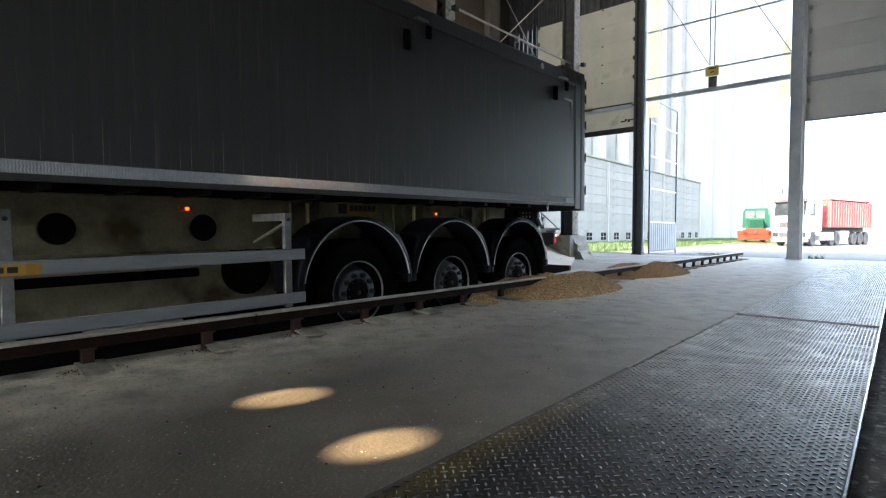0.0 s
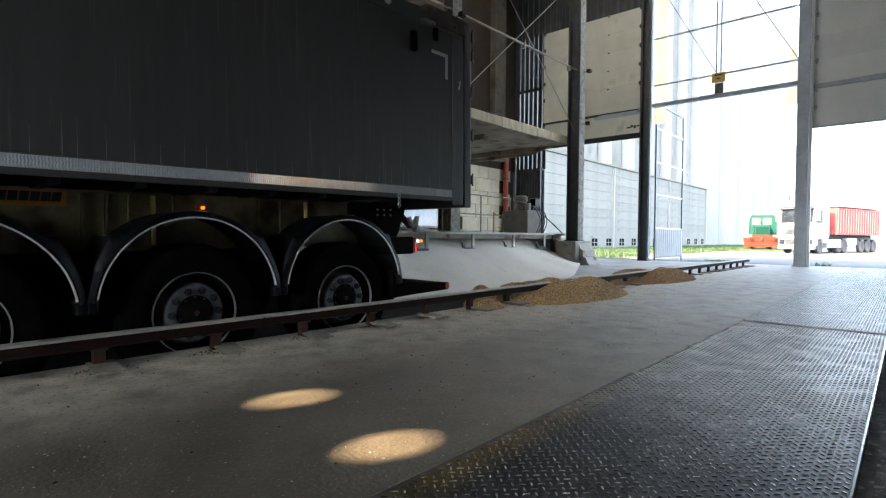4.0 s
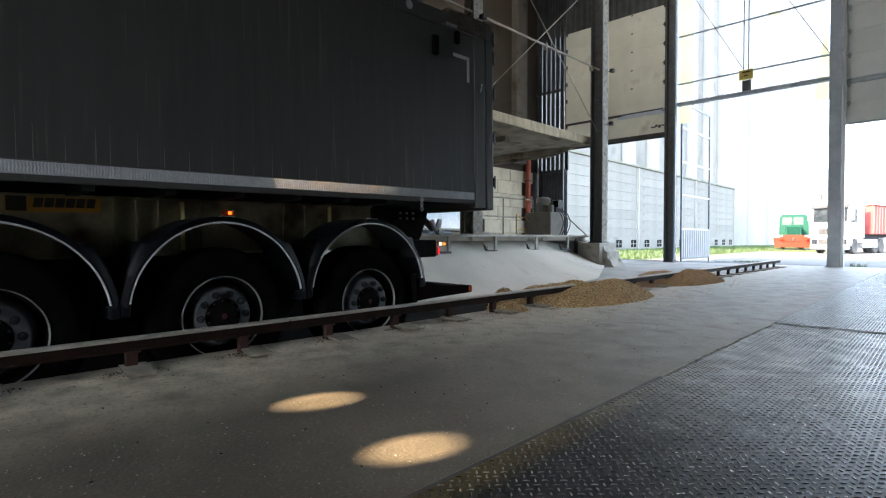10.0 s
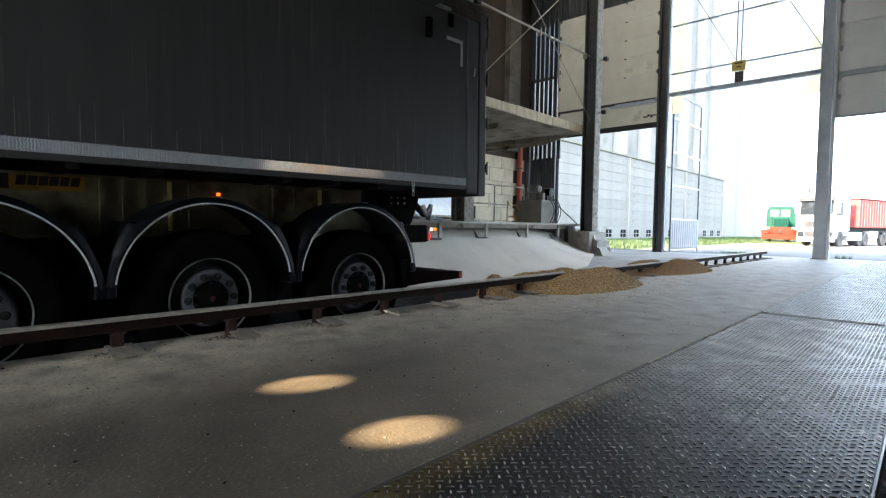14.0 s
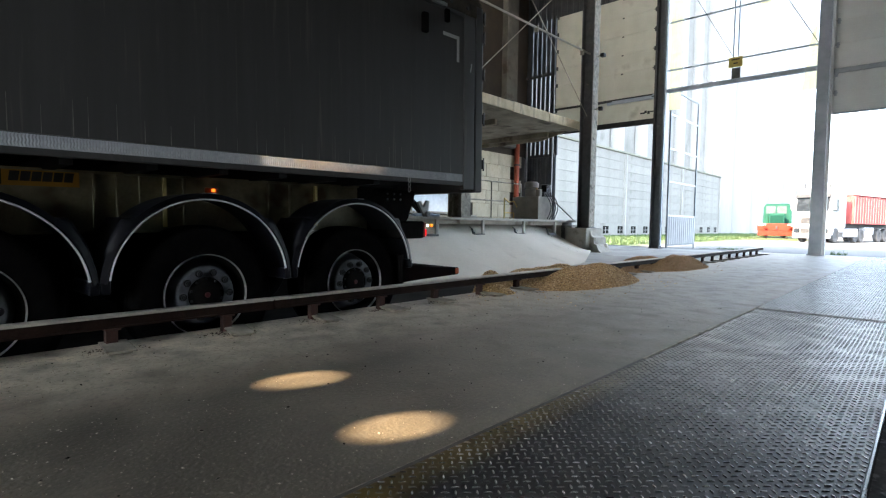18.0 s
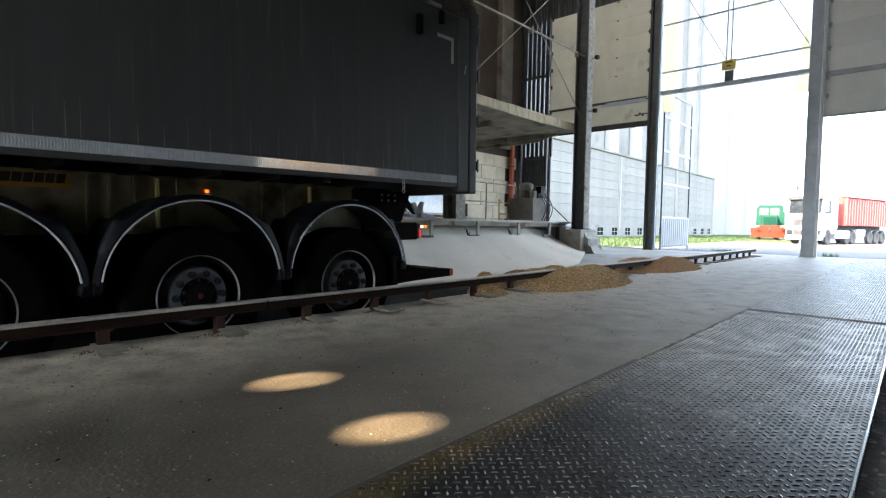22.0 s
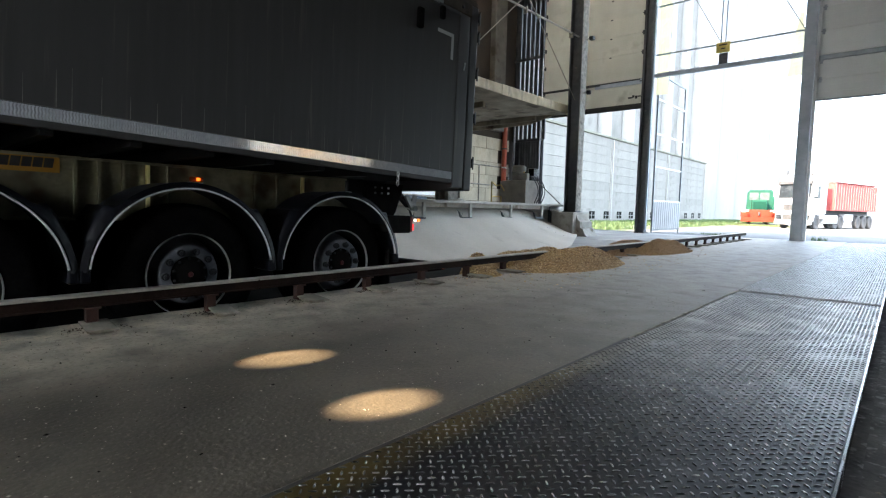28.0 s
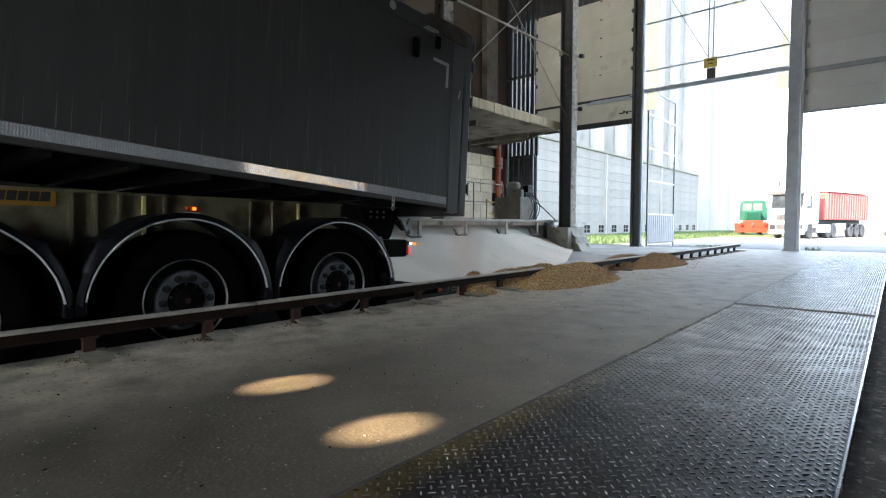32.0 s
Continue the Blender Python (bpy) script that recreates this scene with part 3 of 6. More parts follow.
for z in (3.35, 6.45):
    part("girt", boxed((-11.98, WALL_Y - 0.12, z), (-10.62, WALL_Y - 0.04, z + 0.1)), STEEL_DARK, slats)

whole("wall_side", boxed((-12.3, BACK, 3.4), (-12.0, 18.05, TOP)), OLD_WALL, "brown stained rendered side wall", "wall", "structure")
whole("wall_right", boxed((4.0, BACK, -0.3), (4.3, 18.05, TOP)), CLADDING, "dark plain hall wall", "wall", "structure")
# unseen back wall: an opening added for fill light, and two round holes that let sunbeams fall on the floor
bm = bmesh.new()
for x0, x1, z0, z1 in ((-12.3, -10.4, -0.4, TOP), (-10.4, 4.3, BACK_GAP_TOP, 5.6), (-10.4, -2.1, -0.4, BACK_GAP_TOP), (1.0, 4.3, -0.4, BACK_GAP_TOP)):
    box(bm, (x0, BACK - 0.02, z0), (x1, BACK, z1))
HOLES = []
for sx, sy in ((-2.12, 1.345), (-1.39, 1.285)):
    k = (sy - BACK) / BEAM.y
    HOLES.append((sx - BEAM.x * k, -BEAM.z * k))
hz, half = sum(h[1] for h in HOLES) / 2, 0.3
box(bm, (-10.4, BACK - 0.02, 5.6), (4.3, BACK, hz - half))
box(bm, (-10.4, BACK - 0.02, hz + half), (4.3, BACK, TOP))
edges_x = [-10.4]
for hx, _ in HOLES:
    edges_x += [hx - half, hx + half]
edges_x.append(4.3)
for i in range(0, len(edges_x), 2):
    box(bm, (edges_x[i], BACK - 0.02, hz - half), (edges_x[i + 1], BACK, hz + half))
for hx, hz_ in HOLES:
    n = 40
    inner, outer = [], []
    for k in range(n):
        a = 2 * math.pi * k / n
        c, s = math.cos(a), math.sin(a)
        m_ = max(abs(c), abs(s))
        inner.append(bm.verts.new((hx + 0.115 * c, BACK - 0.01, hz_ + 0.115 * s)))
        outer.append(bm.verts.new((hx + half * c / m_, BACK - 0.01, hz + half * s / m_)))
    for k in range(n):
        j = (k + 1) % n
        bm.faces.new((inner[k], outer[k], outer[j], inner[j]))
whole("wall_back", bm, CLADDING, "unseen dark back wall with an opening added for fill light", "wall", "structure")
pilaster = whole("wall_pilaster", boxed((-12.0, 16.05, 3.65), (-11.75, 16.75, TOP), 0.02), PILASTER_DARK, "pale concrete pilaster on the brown wall", "pilaster", "structure")

# block wall under the platform, with a window of torn plastic
wall = thing("wall_block", (-12.15, 8, 0), "old concrete block wall with stains", "wall", kind="structure")
bm = bmesh.new()
W0, WM, W1 = 10.5, 11.55, 13.4
box(bm, (-12.3, BACK, -0.3), (-12.03, W0, 3.4))
box(bm, (-12.3, W1, -0.3), (-12.03, 18.05, 3.4))
box(bm, (-12.3, W0, 1.95), (-12.03, W1, 3.4))
box(bm, (-12.3, W0, -0.3), (-12.03, W1, 1.05))
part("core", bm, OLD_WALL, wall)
block = shared("block", boxed((0, 0, 0), (0.028, 1.485, 0.485), 0.008), BLOCK)
for r in range(7):
    z = 0.01 + r * 0.492
    y = 7.0 - (r % 2) * 0.75
    while y + 1.485 < 17.75:
        if z > 3.0 or z + 0.485 < 1.0 or z > 1.97 or y + 1.485 < W0 or y > W1:
            piece("block", block, wall, (-12.03, y, z))
        y += 1.5
win = thing("window_1", (-12.1, 12, 1.05), "low window covered with pale torn plastic sheet", "window", kind="structure")
bm = bmesh.new()
for a, b in (((W0, 1.05), (W1, 1.12)), ((W0, 1.88), (W1, 1.95)), ((W0, 1.12), (W0 + 0.07, 1.88)), ((W1 - 0.07, 1.12), (W1, 1.88)), ((WM - 0.05, 1.12), (WM, 1.88))):
    box(bm, (-12.2, *a), (-12.05, *b))
part("window_frame", bm, STEEL_WORN, win)
for y0, y1 in ((W0 + 0.07, WM - 0.05), (WM, W1 - 0.07)):
    pane = part("pane", boxed((-12.14, y0, 1.12), (-12.13, y1, 1.88)), POLY, win, "cloudy plastic sheet")
    b = pane.data.materials[0].node_tree.nodes["Principled BSDF"]
    b.inputs["Transmission Weight"].default_value = 0.3

# Roof gaps out of view, added to brighten the left bay.
FILL_GAPS = ((8.6, 10.2), (12.8, 14.4))
bm = bmesh.new()
edges_y = [BACK - 0.02] + [v for pair in FILL_GAPS for v in pair] + [18.1]
for i in range(0, len(edges_y), 2):
    box(bm, (-12.3, edges_y[i], TOP), (4.3, edges_y[i + 1], TOP + 0.05))
for y0, y1 in FILL_GAPS:
    box(bm, (-12.3, y0, TOP), (-11.4, y1, TOP + 0.05))
    box(bm, (-3.6, y0, TOP), (4.3, y1, TOP + 0.05))
whole("ceiling", bm, CLADDING, "dark sheet metal hall roof", "roof", "structure")
for k, (y0, y1) in enumerate(FILL_GAPS):
    whole("skylight", boxed((-11.6, y0 - 0.15, TOP + 0.051), (-3.4, y1 + 0.15, TOP + 0.07)), FILL_SHEET, "unseen translucent roof sheet added to let in fill light", "skylight", "structure")

# ---------------------------------------------------------------- columns, doors, frames of the end wall
def h_column(name, x0, x1, y0, y1, z0, z1, material, label):
    col = thing(name, ((x0 + x1) / 2, (y0 + y1) / 2, z0), label, "column", kind="structure")
    t = 0.035
    xm = (x0 + x1) / 2
    part("flange", boxed((x0, y0, z0), (x0 + t, y1, z1), 0.004), material, col)
    part("flange", boxed((x1 - t, y0, z0), (x1, y1, z1), 0.004), material, col)
    part("web", boxed((x0 + t, (y0 + y1) / 2 - 0.012, z0), (x1 - t, (y0 + y1) / 2 + 0.012, z1)), material, col)
    part("base_plate", boxed((x0 - 0.04, y0 - 0.04, z0), (x1 + 0.04, y1 + 0.04, z0 + 0.025)), material, col)
    return col


left_col = h_column("column", -6.77, -6.5, 17.45, 17.72, 0.0, TOP, COLUMN_PAINT, "dark steel door column between two doors")
part("guide_rail", boxed((-6.50, 17.50, 0.1), (-6.46, 17.56, TOP)), STEEL_BLUE, left_col)
right_col = h_column("column", -2.41, -2.13, 17.45, 17.72, 0.0, TOP, STEEL_BLUE, "blue-grey steel door column standing on the concrete floor")
part("cover", boxed((-2.375, 17.452, 0.03), (-2.165, 17.50, TOP)), STEEL_BLUE, right_col)
part("guide_rail", boxed((-2.12, 17.5, 0.0), (-2.05, 17.6, TOP)), DOOR_GREY, right_col, "pale door guide rail")


def sectional_door(name, x0, x1, bands, material, label, fittings, y=17.58):
    door = thing(name, ((x0 + x1) / 2, y, bands[0][0]), label, "sectional door", kind="structure")
    for z0, z1 in bands:
        panel = part("panel", boxed((x0, y, z0 + 0.0015), (x1, y + 0.045, z1 - 0.0015), 0.005), material, door)
        bm = bmesh.new()
        for f in (0.335, 0.665):
            box(bm, (x0 + 0.01, y - 0.002, z0 + (z1 - z0) * f - 0.003), (x1 - 0.01, y, z0 + (z1 - z0) * f + 0.003))
        part("groove", bm, material, panel)
        for xh in (x0 + 0.03, x1 - 0.09):
            part("hinge", boxed((xh, y - 0.035, z1 - 0.09), (xh + 0.06, y - 0.001, z1 + 0.05), 0.006), fittings, panel)
            part("roller", rodded((xh - 0.02, y - 0.05, z1 - 0.02), (xh + 0.08, y - 0.05, z1 - 0.02), 0.016), fittings, panel)
        part("handle_hole", boxed((x1 - 1.22, y - 0.012, z1 - 0.06), (x1 - 1.15, y - 0.0005, z1 - 0.02), 0.003), fittings, panel)
    return door


door_a = sectional_door("door_1", -10.58, -6.8, [(4.32, 5.05), (5.13, 5.99)] + [(5.99 + 0.63 * i, 6.62 + 0.63 * i) for i in range(4)], DOOR_CREAM, "raised cream sectional door with a dirty lower edge", STEEL_DARK)
part("joint_seal", boxed((-10.58, 17.59, 5.04), (-6.8, 17.62, 5.14)), DOOR_EDGE, door_a)
part("bottom_seal", boxed((-10.58, 17.57, 4.14), (-6.8, 17.64, 4.316), 0.01), DOOR_EDGE, door_a, "black rubber seal")
part("stiffener", boxed((-8.5, 17.54, 4.95), (-6.8, 17.60, 5.115), 0.02), STEEL_BLUE, door_a, "grey steel stiffening rail")
part("spring_shaft", rodded((-10.5, 17.55, 5.09), (-6.9, 17.55, 5.09), 0.022, 12), STEEL_DARK, door_a)
for x in (-10.64, -6.795):
    part("guide_rail", boxed((x - 0.03, 17.5, 0.02), (x + 0.01, 17.58, 8.6)), STEEL_DARK, door_a)
# Thin dark boxes stand for smudges on the lower panel.
for x0, x1, z0, z1 in ((-7.30, -7.14, 4.50, 4.55), (-7.16, -7.08, 4.52, 4.60), (-7.06, -6.98, 4.48, 4.58), (-6.97, -6.86, 4.53, 4.57)):
    part("scuff_mark", boxed((x0, 17.572, z0), (x1, 17.5795, z1), 0.002), DOOR_EDGE, door_a, "black scuff mark")
part("draw_bar", rodded((-9.3, 17.5, 5.02), (-8.3, 17.5, 5.06), 0.025, 8), STEEL_DARK, door_a)
door_c = sectional_door("door_2", -2.05, 2.2, [(3.87, 4.40), (4.40, 4.9)] + [(5.04 + 0.63 * i, 5.67 + 0.63 * i) for i in range(7)], DOOR_GREY, "half-raised pale grey sectional door", STEEL_BLUE)
part("stiffener", boxed((-2.05, 17.56, 4.91), (2.2, 17.66, 5.03), 0.01), STEEL_BLUE, door_c)
part("bottom_seal", boxed((-2.05, 17.57, 3.82), (2.2, 17.64, 3.866), 0.01), STEEL_BLUE, door_c)
part("backing", boxed((-2.05, 17.626, 3.85), (2.2, 17.632, 9.4)), DOOR_GREY, door_c)
part("backing", boxed((-10.58, 17.626, 4.16), (-6.8, 17.632, 8.5)), DOOR_CREAM, door_a)
whole("wall_door_side", boxed((2.2, WALL_Y, -0.02), (4.0, WALL_Y + 0.25, 9.6)), CLADDING, "dark wall beside the grey door", "wall", "structure")

frame_b = thing("window_2", (-4.45, WALL_Y, 5.1), "tall open steel frame with braces above the middle doorway", "door frame", kind="structure")
part("lintel", boxed((-6.46, 17.6, 5.09), (-2.41, 17.74, 5.21), 0.01), STEEL_BLUE, frame_b)
for z in (5.81, 7.34, 8.85):
    part("rail", boxed((-6.46, 17.66, z - 0.02), (-2.41, 17.71, z + 0.02)), STEEL_BLUE, frame_b)
for x in (-4.53, -4.40):
    part("mullion", boxed((x - 0.018, 17.62, 5.21), (x + 0.018, 17.66, TOP)), STEEL_BLUE, frame_b)
for a, b in (((-4.52, 5.84), (-6.45, 9.35)), ((-2.43, 5.84), (-4.38, 9.35))):
    part("brace", bar(bmesh.new(), (a[0], 17.64, a[1]), (b[0], 17.64, b[1]), 0.018, 0.018), STEEL_DARK, frame_b)
part("hanger", boxed((-4.56, 17.6, 5.21), (-4.32, 17.64, 5.52)), COLUMN_PAINT, frame_b)
for x0, x1, z0, z1, seed in ((-6.44, -6.06, 4.55, 9.4, 1.0), (-2.78, -2.45, 4.62, 6.35, 7.0), (-3.92, -3.62, 7.28, 7.42, 3.0)):
    bm = bmesh.new()
    n = 16
    cols = []
    for i in range(n + 1):
        z = z0 + (z1 - z0) * i / n
        wl, wr = 0.05 * noise.noise((seed, z * 2, 0)), 0.10 * noise.noise((seed + 4, z * 1.7, 0))
        if seed == 7.0:
            wl += 0.2 * i / n
        d = 0.03 * math.sin(z * 5)
        cols.append((bm.verts.new((x0 + wl, 17.78 + d, z)), bm.verts.new((x1 + wr, 17.79 - d, z))))
    for p, q in zip(cols, cols[1:]):
        bm.faces.new((p[0], p[1], q[1], q[0]))
    part("torn_sheet", bm, PLASTIC_YELLOW, frame_b, "torn yellowed plastic sheet")
sign = thing("height_sign", (-4.45, 17.56, 5.55), "small dusty yellow clearance sign above the doorway", "sign")
part("plate", boxed((-4.64, 17.56, 5.53), (-4.26, 17.575, 5.83), 0.004), SIGN_YELLOW, sign)
for z, w in ((5.74, 0.22), (5.63, 0.12)):
    part("text_bar", boxed((-4.45 - w / 2, 17.556, z), (-4.45 + w / 2, 17.559, z + 0.035)), BAR_BLACK, sign)

gate = thing("gate_leaf", (-6.42, 19.3, 0.0), "open steel gate leaf with a pale sheet metal foot", "gate")
for z in (0.1, 1.1, 2.24, 3.33, 4.46, 5.28):
    part("cross_bar", boxed((-6.44, 17.95, z - 0.025), (-6.40, 20.72, z + 0.025)), GATE_STEEL if z > 5 or z < 1 else GALV_BRIGHT, gate)
for y in (17.95, 20.72):
    part("upright", boxed((-6.445, y - 0.03, 0.04), (-6.395, y + 0.03, 5.3)), GATE_STEEL, gate)
bm = corrugated(bmesh.new(), 18.0, 20.68, 0.13, 1.07, lambda u, d: (-6.41 + d, u), 0.2, 0.03)
part("foot_sheet", bm, GATE_WHITE, gate, "white corrugated sheet")
part("foot", rodded((-6.42, 17.95, 0.0), (-6.42, 17.95, 0.06), 0.02), GATE_STEEL, gate)
part("foot", rodded((-6.42, 20.72, -0.12), (-6.42, 20.72, 0.06), 0.02), GATE_STEEL, gate)

# ---------------------------------------------------------------- left bay: column, platform, deck fittings
dcol = h_column("column", -7.36, -7.0, 13.55, 13.88, 0.66, TOP, COLUMN_PAINT, "dark steel column with flaking pale paint")
# Flaking paint; the door light on this side is coloured in too.
part("lit_worn_face", boxed((-7.03, 13.56, 0.7), (-6.985, 13.87, TOP)), STEEL_WORN, dcol, "flaking cream paint on one face, paled for the doors' light")
bm = bmesh.new()
box(bm, (-7.60, 13.3, -0.02), (-6.93, 14.3, 0.655), 0.02)
box(bm, (-7.95, 13.5, -0.02), (-7.60, 14.3, 0.74), 0.02)
crumble = extrude([(-6.928, -0.02), (-6.928, 0.60), (-6.90, 0.44), (-6.80, 0.40), (-6.80, 0.24), (-6.72, 0.19), (-6.66, 0.06), (-6.58, -0.02)], 0.72, "y", 13.5)
for v in crumble.verts:
    v.co += Vector((0.03 * noise.noise(v.co * 7), 0.05 * noise.noise(v.co * 5), 0.03 * noise.noise(v.co * 9) if v.co.z > 0 else 0))
mesh = bpy.data.meshes.new("crumble")
crumble.to_mesh(mesh)
crumble.free()
bm.from_mesh(mesh)
whole("column_plinth", bm, PLINTH, "broken concrete plinth under the column", "plinth", "structure", at=(-7.3, 14, 0))
guard = thing("edge_guard", (-7.6, 13.6, 0.0), "curved rubber and steel buffer at the deck end", "buffer")
bm = bmesh.new()
for k in range(9):
    a0, a1 = radians(90 - 10 * k), radians(90 - 10 * (k + 1))
    rod(bm, (-7.62 + 0.45 * math.cos(a0), 13.35, 0.22 + 0.45 * math.sin(a0)), (-7.62 + 0.45 * math.cos(a1), 13.35, 0.22 + 0.45 * math.sin(a1)), 0.05, 8)
part("arch", bm, MACHINE, guard, "pale curved tube")
part("back_plate", boxed((-7.66, 13.2, 0.1), (-7.60, 13.7, 0.8)), STEEL_DARK, guard)

SOFFIT = surface("stained_soffit", (0.17, 0.14, 0.10), (0.44, 0.38, 0.29), 2.0, 0.8, bump=0.3, stain=((0.08, 0.055, 0.035), 1.6, 0.54))
platform = thing("platform", (-9.7, 9.4, 3.35), "stained concrete platform high along the wall", "platform", kind="structure")
part("soffit", boxed((-11.98, 4.01, 3.44), (-7.45, 13.71, 3.459)), SOFFIT, platform, "rusty stained underside")
part("slab", boxed((-11.99, 4.0, 3.46), (-7.42, 13.72, 3.64), 0.015), CONCRETE, platform)
for y in (5.5, 8.2, 10.9, 13.4):
    part("beam", boxed((-11.99, y - 0.05, 3.30), (-8.3, y + 0.05, 3.439), 0.01), SOFFIT, platform)
EDGE_CREAM = surface("stained_cream_edge", (0.50, 0.41, 0.25), (0.88, 0.78, 0.57), 4.0, 0.8, bump=0.5, stain=((0.16, 0.11, 0.055), 4.0, 0.56), spread=0.22, stretch=(1, 1, 0.3))
y = 4.0
while y < 13.6:
    part("edge_board", boxed((-7.418, y, 3.43 + random.uniform(-0.03, 0.02)), (-7.385, min(y + 1.58, 13.7), 3.66 + random.uniform(-0.015, 0.02)), 0.006), EDGE_CREAM, platform, "stained cream edge board")
    y += 1.6
part("under_sheet", extrude([(-11.9, 3.455), (-7.6, 3.455), (-8.6, 3.22), (-11.9, 3.2)], 0.05, "y", 13.5), SOFFIT, platform)

kerb = thing("deck_edge", (-7.55, 7, 0.75), "dusty steel edge beam of the deck with hanging brackets", "edge beam", kind="structure")
part("beam", boxed((-7.62, -6, 0.815), (-7.47, 13.75, 0.872), 0.006), MACHINE, kerb)
for y in (6.4, 7.9, 9.45, 11.1, 12.6):
    hook = part("bracket", boxed((-7.53, y - 0.04, 0.50), (-7.48, y + 0.03, 0.815)), MACHINE, kerb)
    part("bracket_foot", boxed((-7.53, y - 0.30, 0.46), (-7.48, y + 0.04, 0.51)), STEEL_DARK, hook)
    bm = rodded((-7.505, y - 0.29, 0.49), (-7.505, y - 0.36, 0.53), 0.028, 8)
    rod(bm, (-7.505, y - 0.36, 0.53), (-7.515, y - 0.39, 0.62), 0.024, 8)
    rod(bm, (-7.515, y - 0.39, 0.62), (-7.53, y - 0.46, 0.67), 0.014, 8, 0.006)
    rod(bm, (-7.505, y - 0.31, 0.51), (-7.52, y - 0.27, 0.60), 0.010, 6, 0.005)
    part("bracket_claw", bm, STEEL_DARK, hook)

machine = thing("power_unit", (-8.3, 12.9, 0.86), "dusty grey hydraulic power unit with motor and hoses", "machine")
part("tank", boxed((-8.75, 12.45, 0.865), (-7.95, 13.15, 1.52), 0.02), MACHINE, machine)
part("side_plate", boxed((-8.78, 12.40, 0.865), (-7.92, 12.448, 1.5)), MACHINE, machine)
part("motor", lathe([(0, 0.02), (0, 0.17), (0.03, 0.185), (0.20, 0.185), (0.22, 0.15), (0.25, 0.15), (0.26, 0.20), (0.38, 0.20), (0.43, 0.15), (0.45, 0.005)], 24, "z"), MACHINE, machine, origin=(0, 0, 0)).location = Vector((-8.35, 12.7, 1.52)) - Vector((-8.3, 12.9, 0.86))
part("valve_block", boxed((-8.2, 12.75, 1.521), (-7.97, 13.08, 1.66), 0.01), STEEL_DARK, machine)
part("cooler", boxed((-8.14, 12.86, 1.661), (-7.96, 13.14, 1.86), 0.008), HUB_BLACK, machine, "black oil cooler")
for k in range(5):
    part("cooler_fin", boxed((-8.15, 12.87 + 0.055 * k, 1.66), (-7.95, 12.882 + 0.055 * k, 1.87)), GALV_BRIGHT, machine)
part("filler_cap", rodded((-8.2, 12.72, 1.521), (-8.2, 12.72, 1.9), 0.03, 12), HOOP_YELLOW, machine, "yellow filler cap")
part("gauge", boxed((-8.12, 12.55, 1.521), (-7.98, 12.68, 1.72), 0.02), MACHINE, machine)
for i in range(4):
    bm = bmesh.new()
    prev = None
    for k in range(9):
        u = k / 8
        p = Vector((-7.96 + 0.16 * math.sin(u * math.pi) + 0.02 * i, 12.8 + 0.09 * i + 0.12 * u, 1.62 - 0.74 * u))
        if prev:
            rod(bm, prev, p, 0.013, 6)
        prev = p
    part("hose", bm, STEEL_DARK, machine)
part("leaning_bar", rodded((-7.9, 13.1, 1.45), (-7.55, 13.7, 0.88), 0.02), ROD, machine)

rail = thing("handrail", (-9.4, 12.5, 0.86), "thin worn steel handrail on the deck", "handrail")
for z in (1.42, 1.98):
    part("rail", rodded((-9.4, 10.6, z), (-9.4, 13.7, z), 0.02), STEEL_WORN, rail)
for y in (10.6, 12.2, 13.7):
    part("post", rodded((-9.4, y, 0.86), (-9.4, y, 1.98), 0.02), STEEL_WORN, rail)
bracket = thing("yellow_hoop", (-8.6, 12.0, 0.86), "small bent yellow tube hoop on the deck", "hoop")
for a, b in (((11.75, 0.86), (11.75, 1.45)), ((11.75, 1.05), (12.2, 1.05)), ((12.2, 1.05), (12.2, 0.87)), ((11.75, 1.45), (11.95, 1.35)), ((11.95, 1.35), (12.2, 1.38)), ((12.2, 1.38), (12.35, 1.22))):
    part("tube", rodded((-8.6, *a), (-8.6, *b), 0.018), HOOP_YELLOW, bracket)
pipe = thing("red_pipe", (-11.85, 16.95, 0.0), "orange-red drain pipe standing against the block wall", "pipe")
part("pipe", rodded((-11.85, 16.95, 0.0), (-11.85, 16.95, 4.6), 0.10, 16), PIPE_RED, pipe, smooth=True)
for z in (1.2, 3.0):
    part("clip", rodded((-11.85, 16.95, z), (-11.85, 16.95, z + 0.05), 0.115, 16), STEEL_DARK, pipe)
pipe = thing("water_pipe", (-11.8, 17.55, 0.0), "thin pale pipe up the corner of the end wall", "pipe")
part("pipe", rodded((-11.8, 17.55, 0.0), (-11.8, 17.55, 4.4), 0.035, 10), GALV_BRIGHT, pipe, smooth=True)
part("flange", rodded((-11.8, 17.55, 1.9), (-11.8, 17.55, 1.94), 0.06, 10), STEEL_DARK, pipe)
bag = thing("plastic_bag", (-8.0, 8.0, 0.87), "crumpled blue-grey plastic bag lying on the deck", "bag")
bm = bmesh.new()
bmesh.ops.create_icosphere(bm, subdivisions=3, radius=1.0)
for v in bm.verts:
    k = 1 + 0.35 * noise.noise(v.co * 2.3)
    v.co = Vector((v.co.x * 0.16 * k, v.co.y * 0.42 * k, max(0.0, 0.02 + v.co.z * 0.07 * k))) + Vector((-7.95, 8.0, 0.862))
part("film", bm, BAG_BLUE, bag, smooth=True)
post = h_column("deck_post", -9.25, -9.0, 10.15, 10.4, 0.86, 3.08, STEEL_WORN, "worn steel post standing on the deck")
post = h_column("deck_post", -7.36, -7.1, 8.2, 8.5, 0.86, TOP, STEEL_WORN, "worn steel column behind the truck")
post["category"] = "column"
conduit = thing("conduit", (-7.2, 10, 5.5), "pale conduit running level to the column lamp", "conduit", kind="structure")
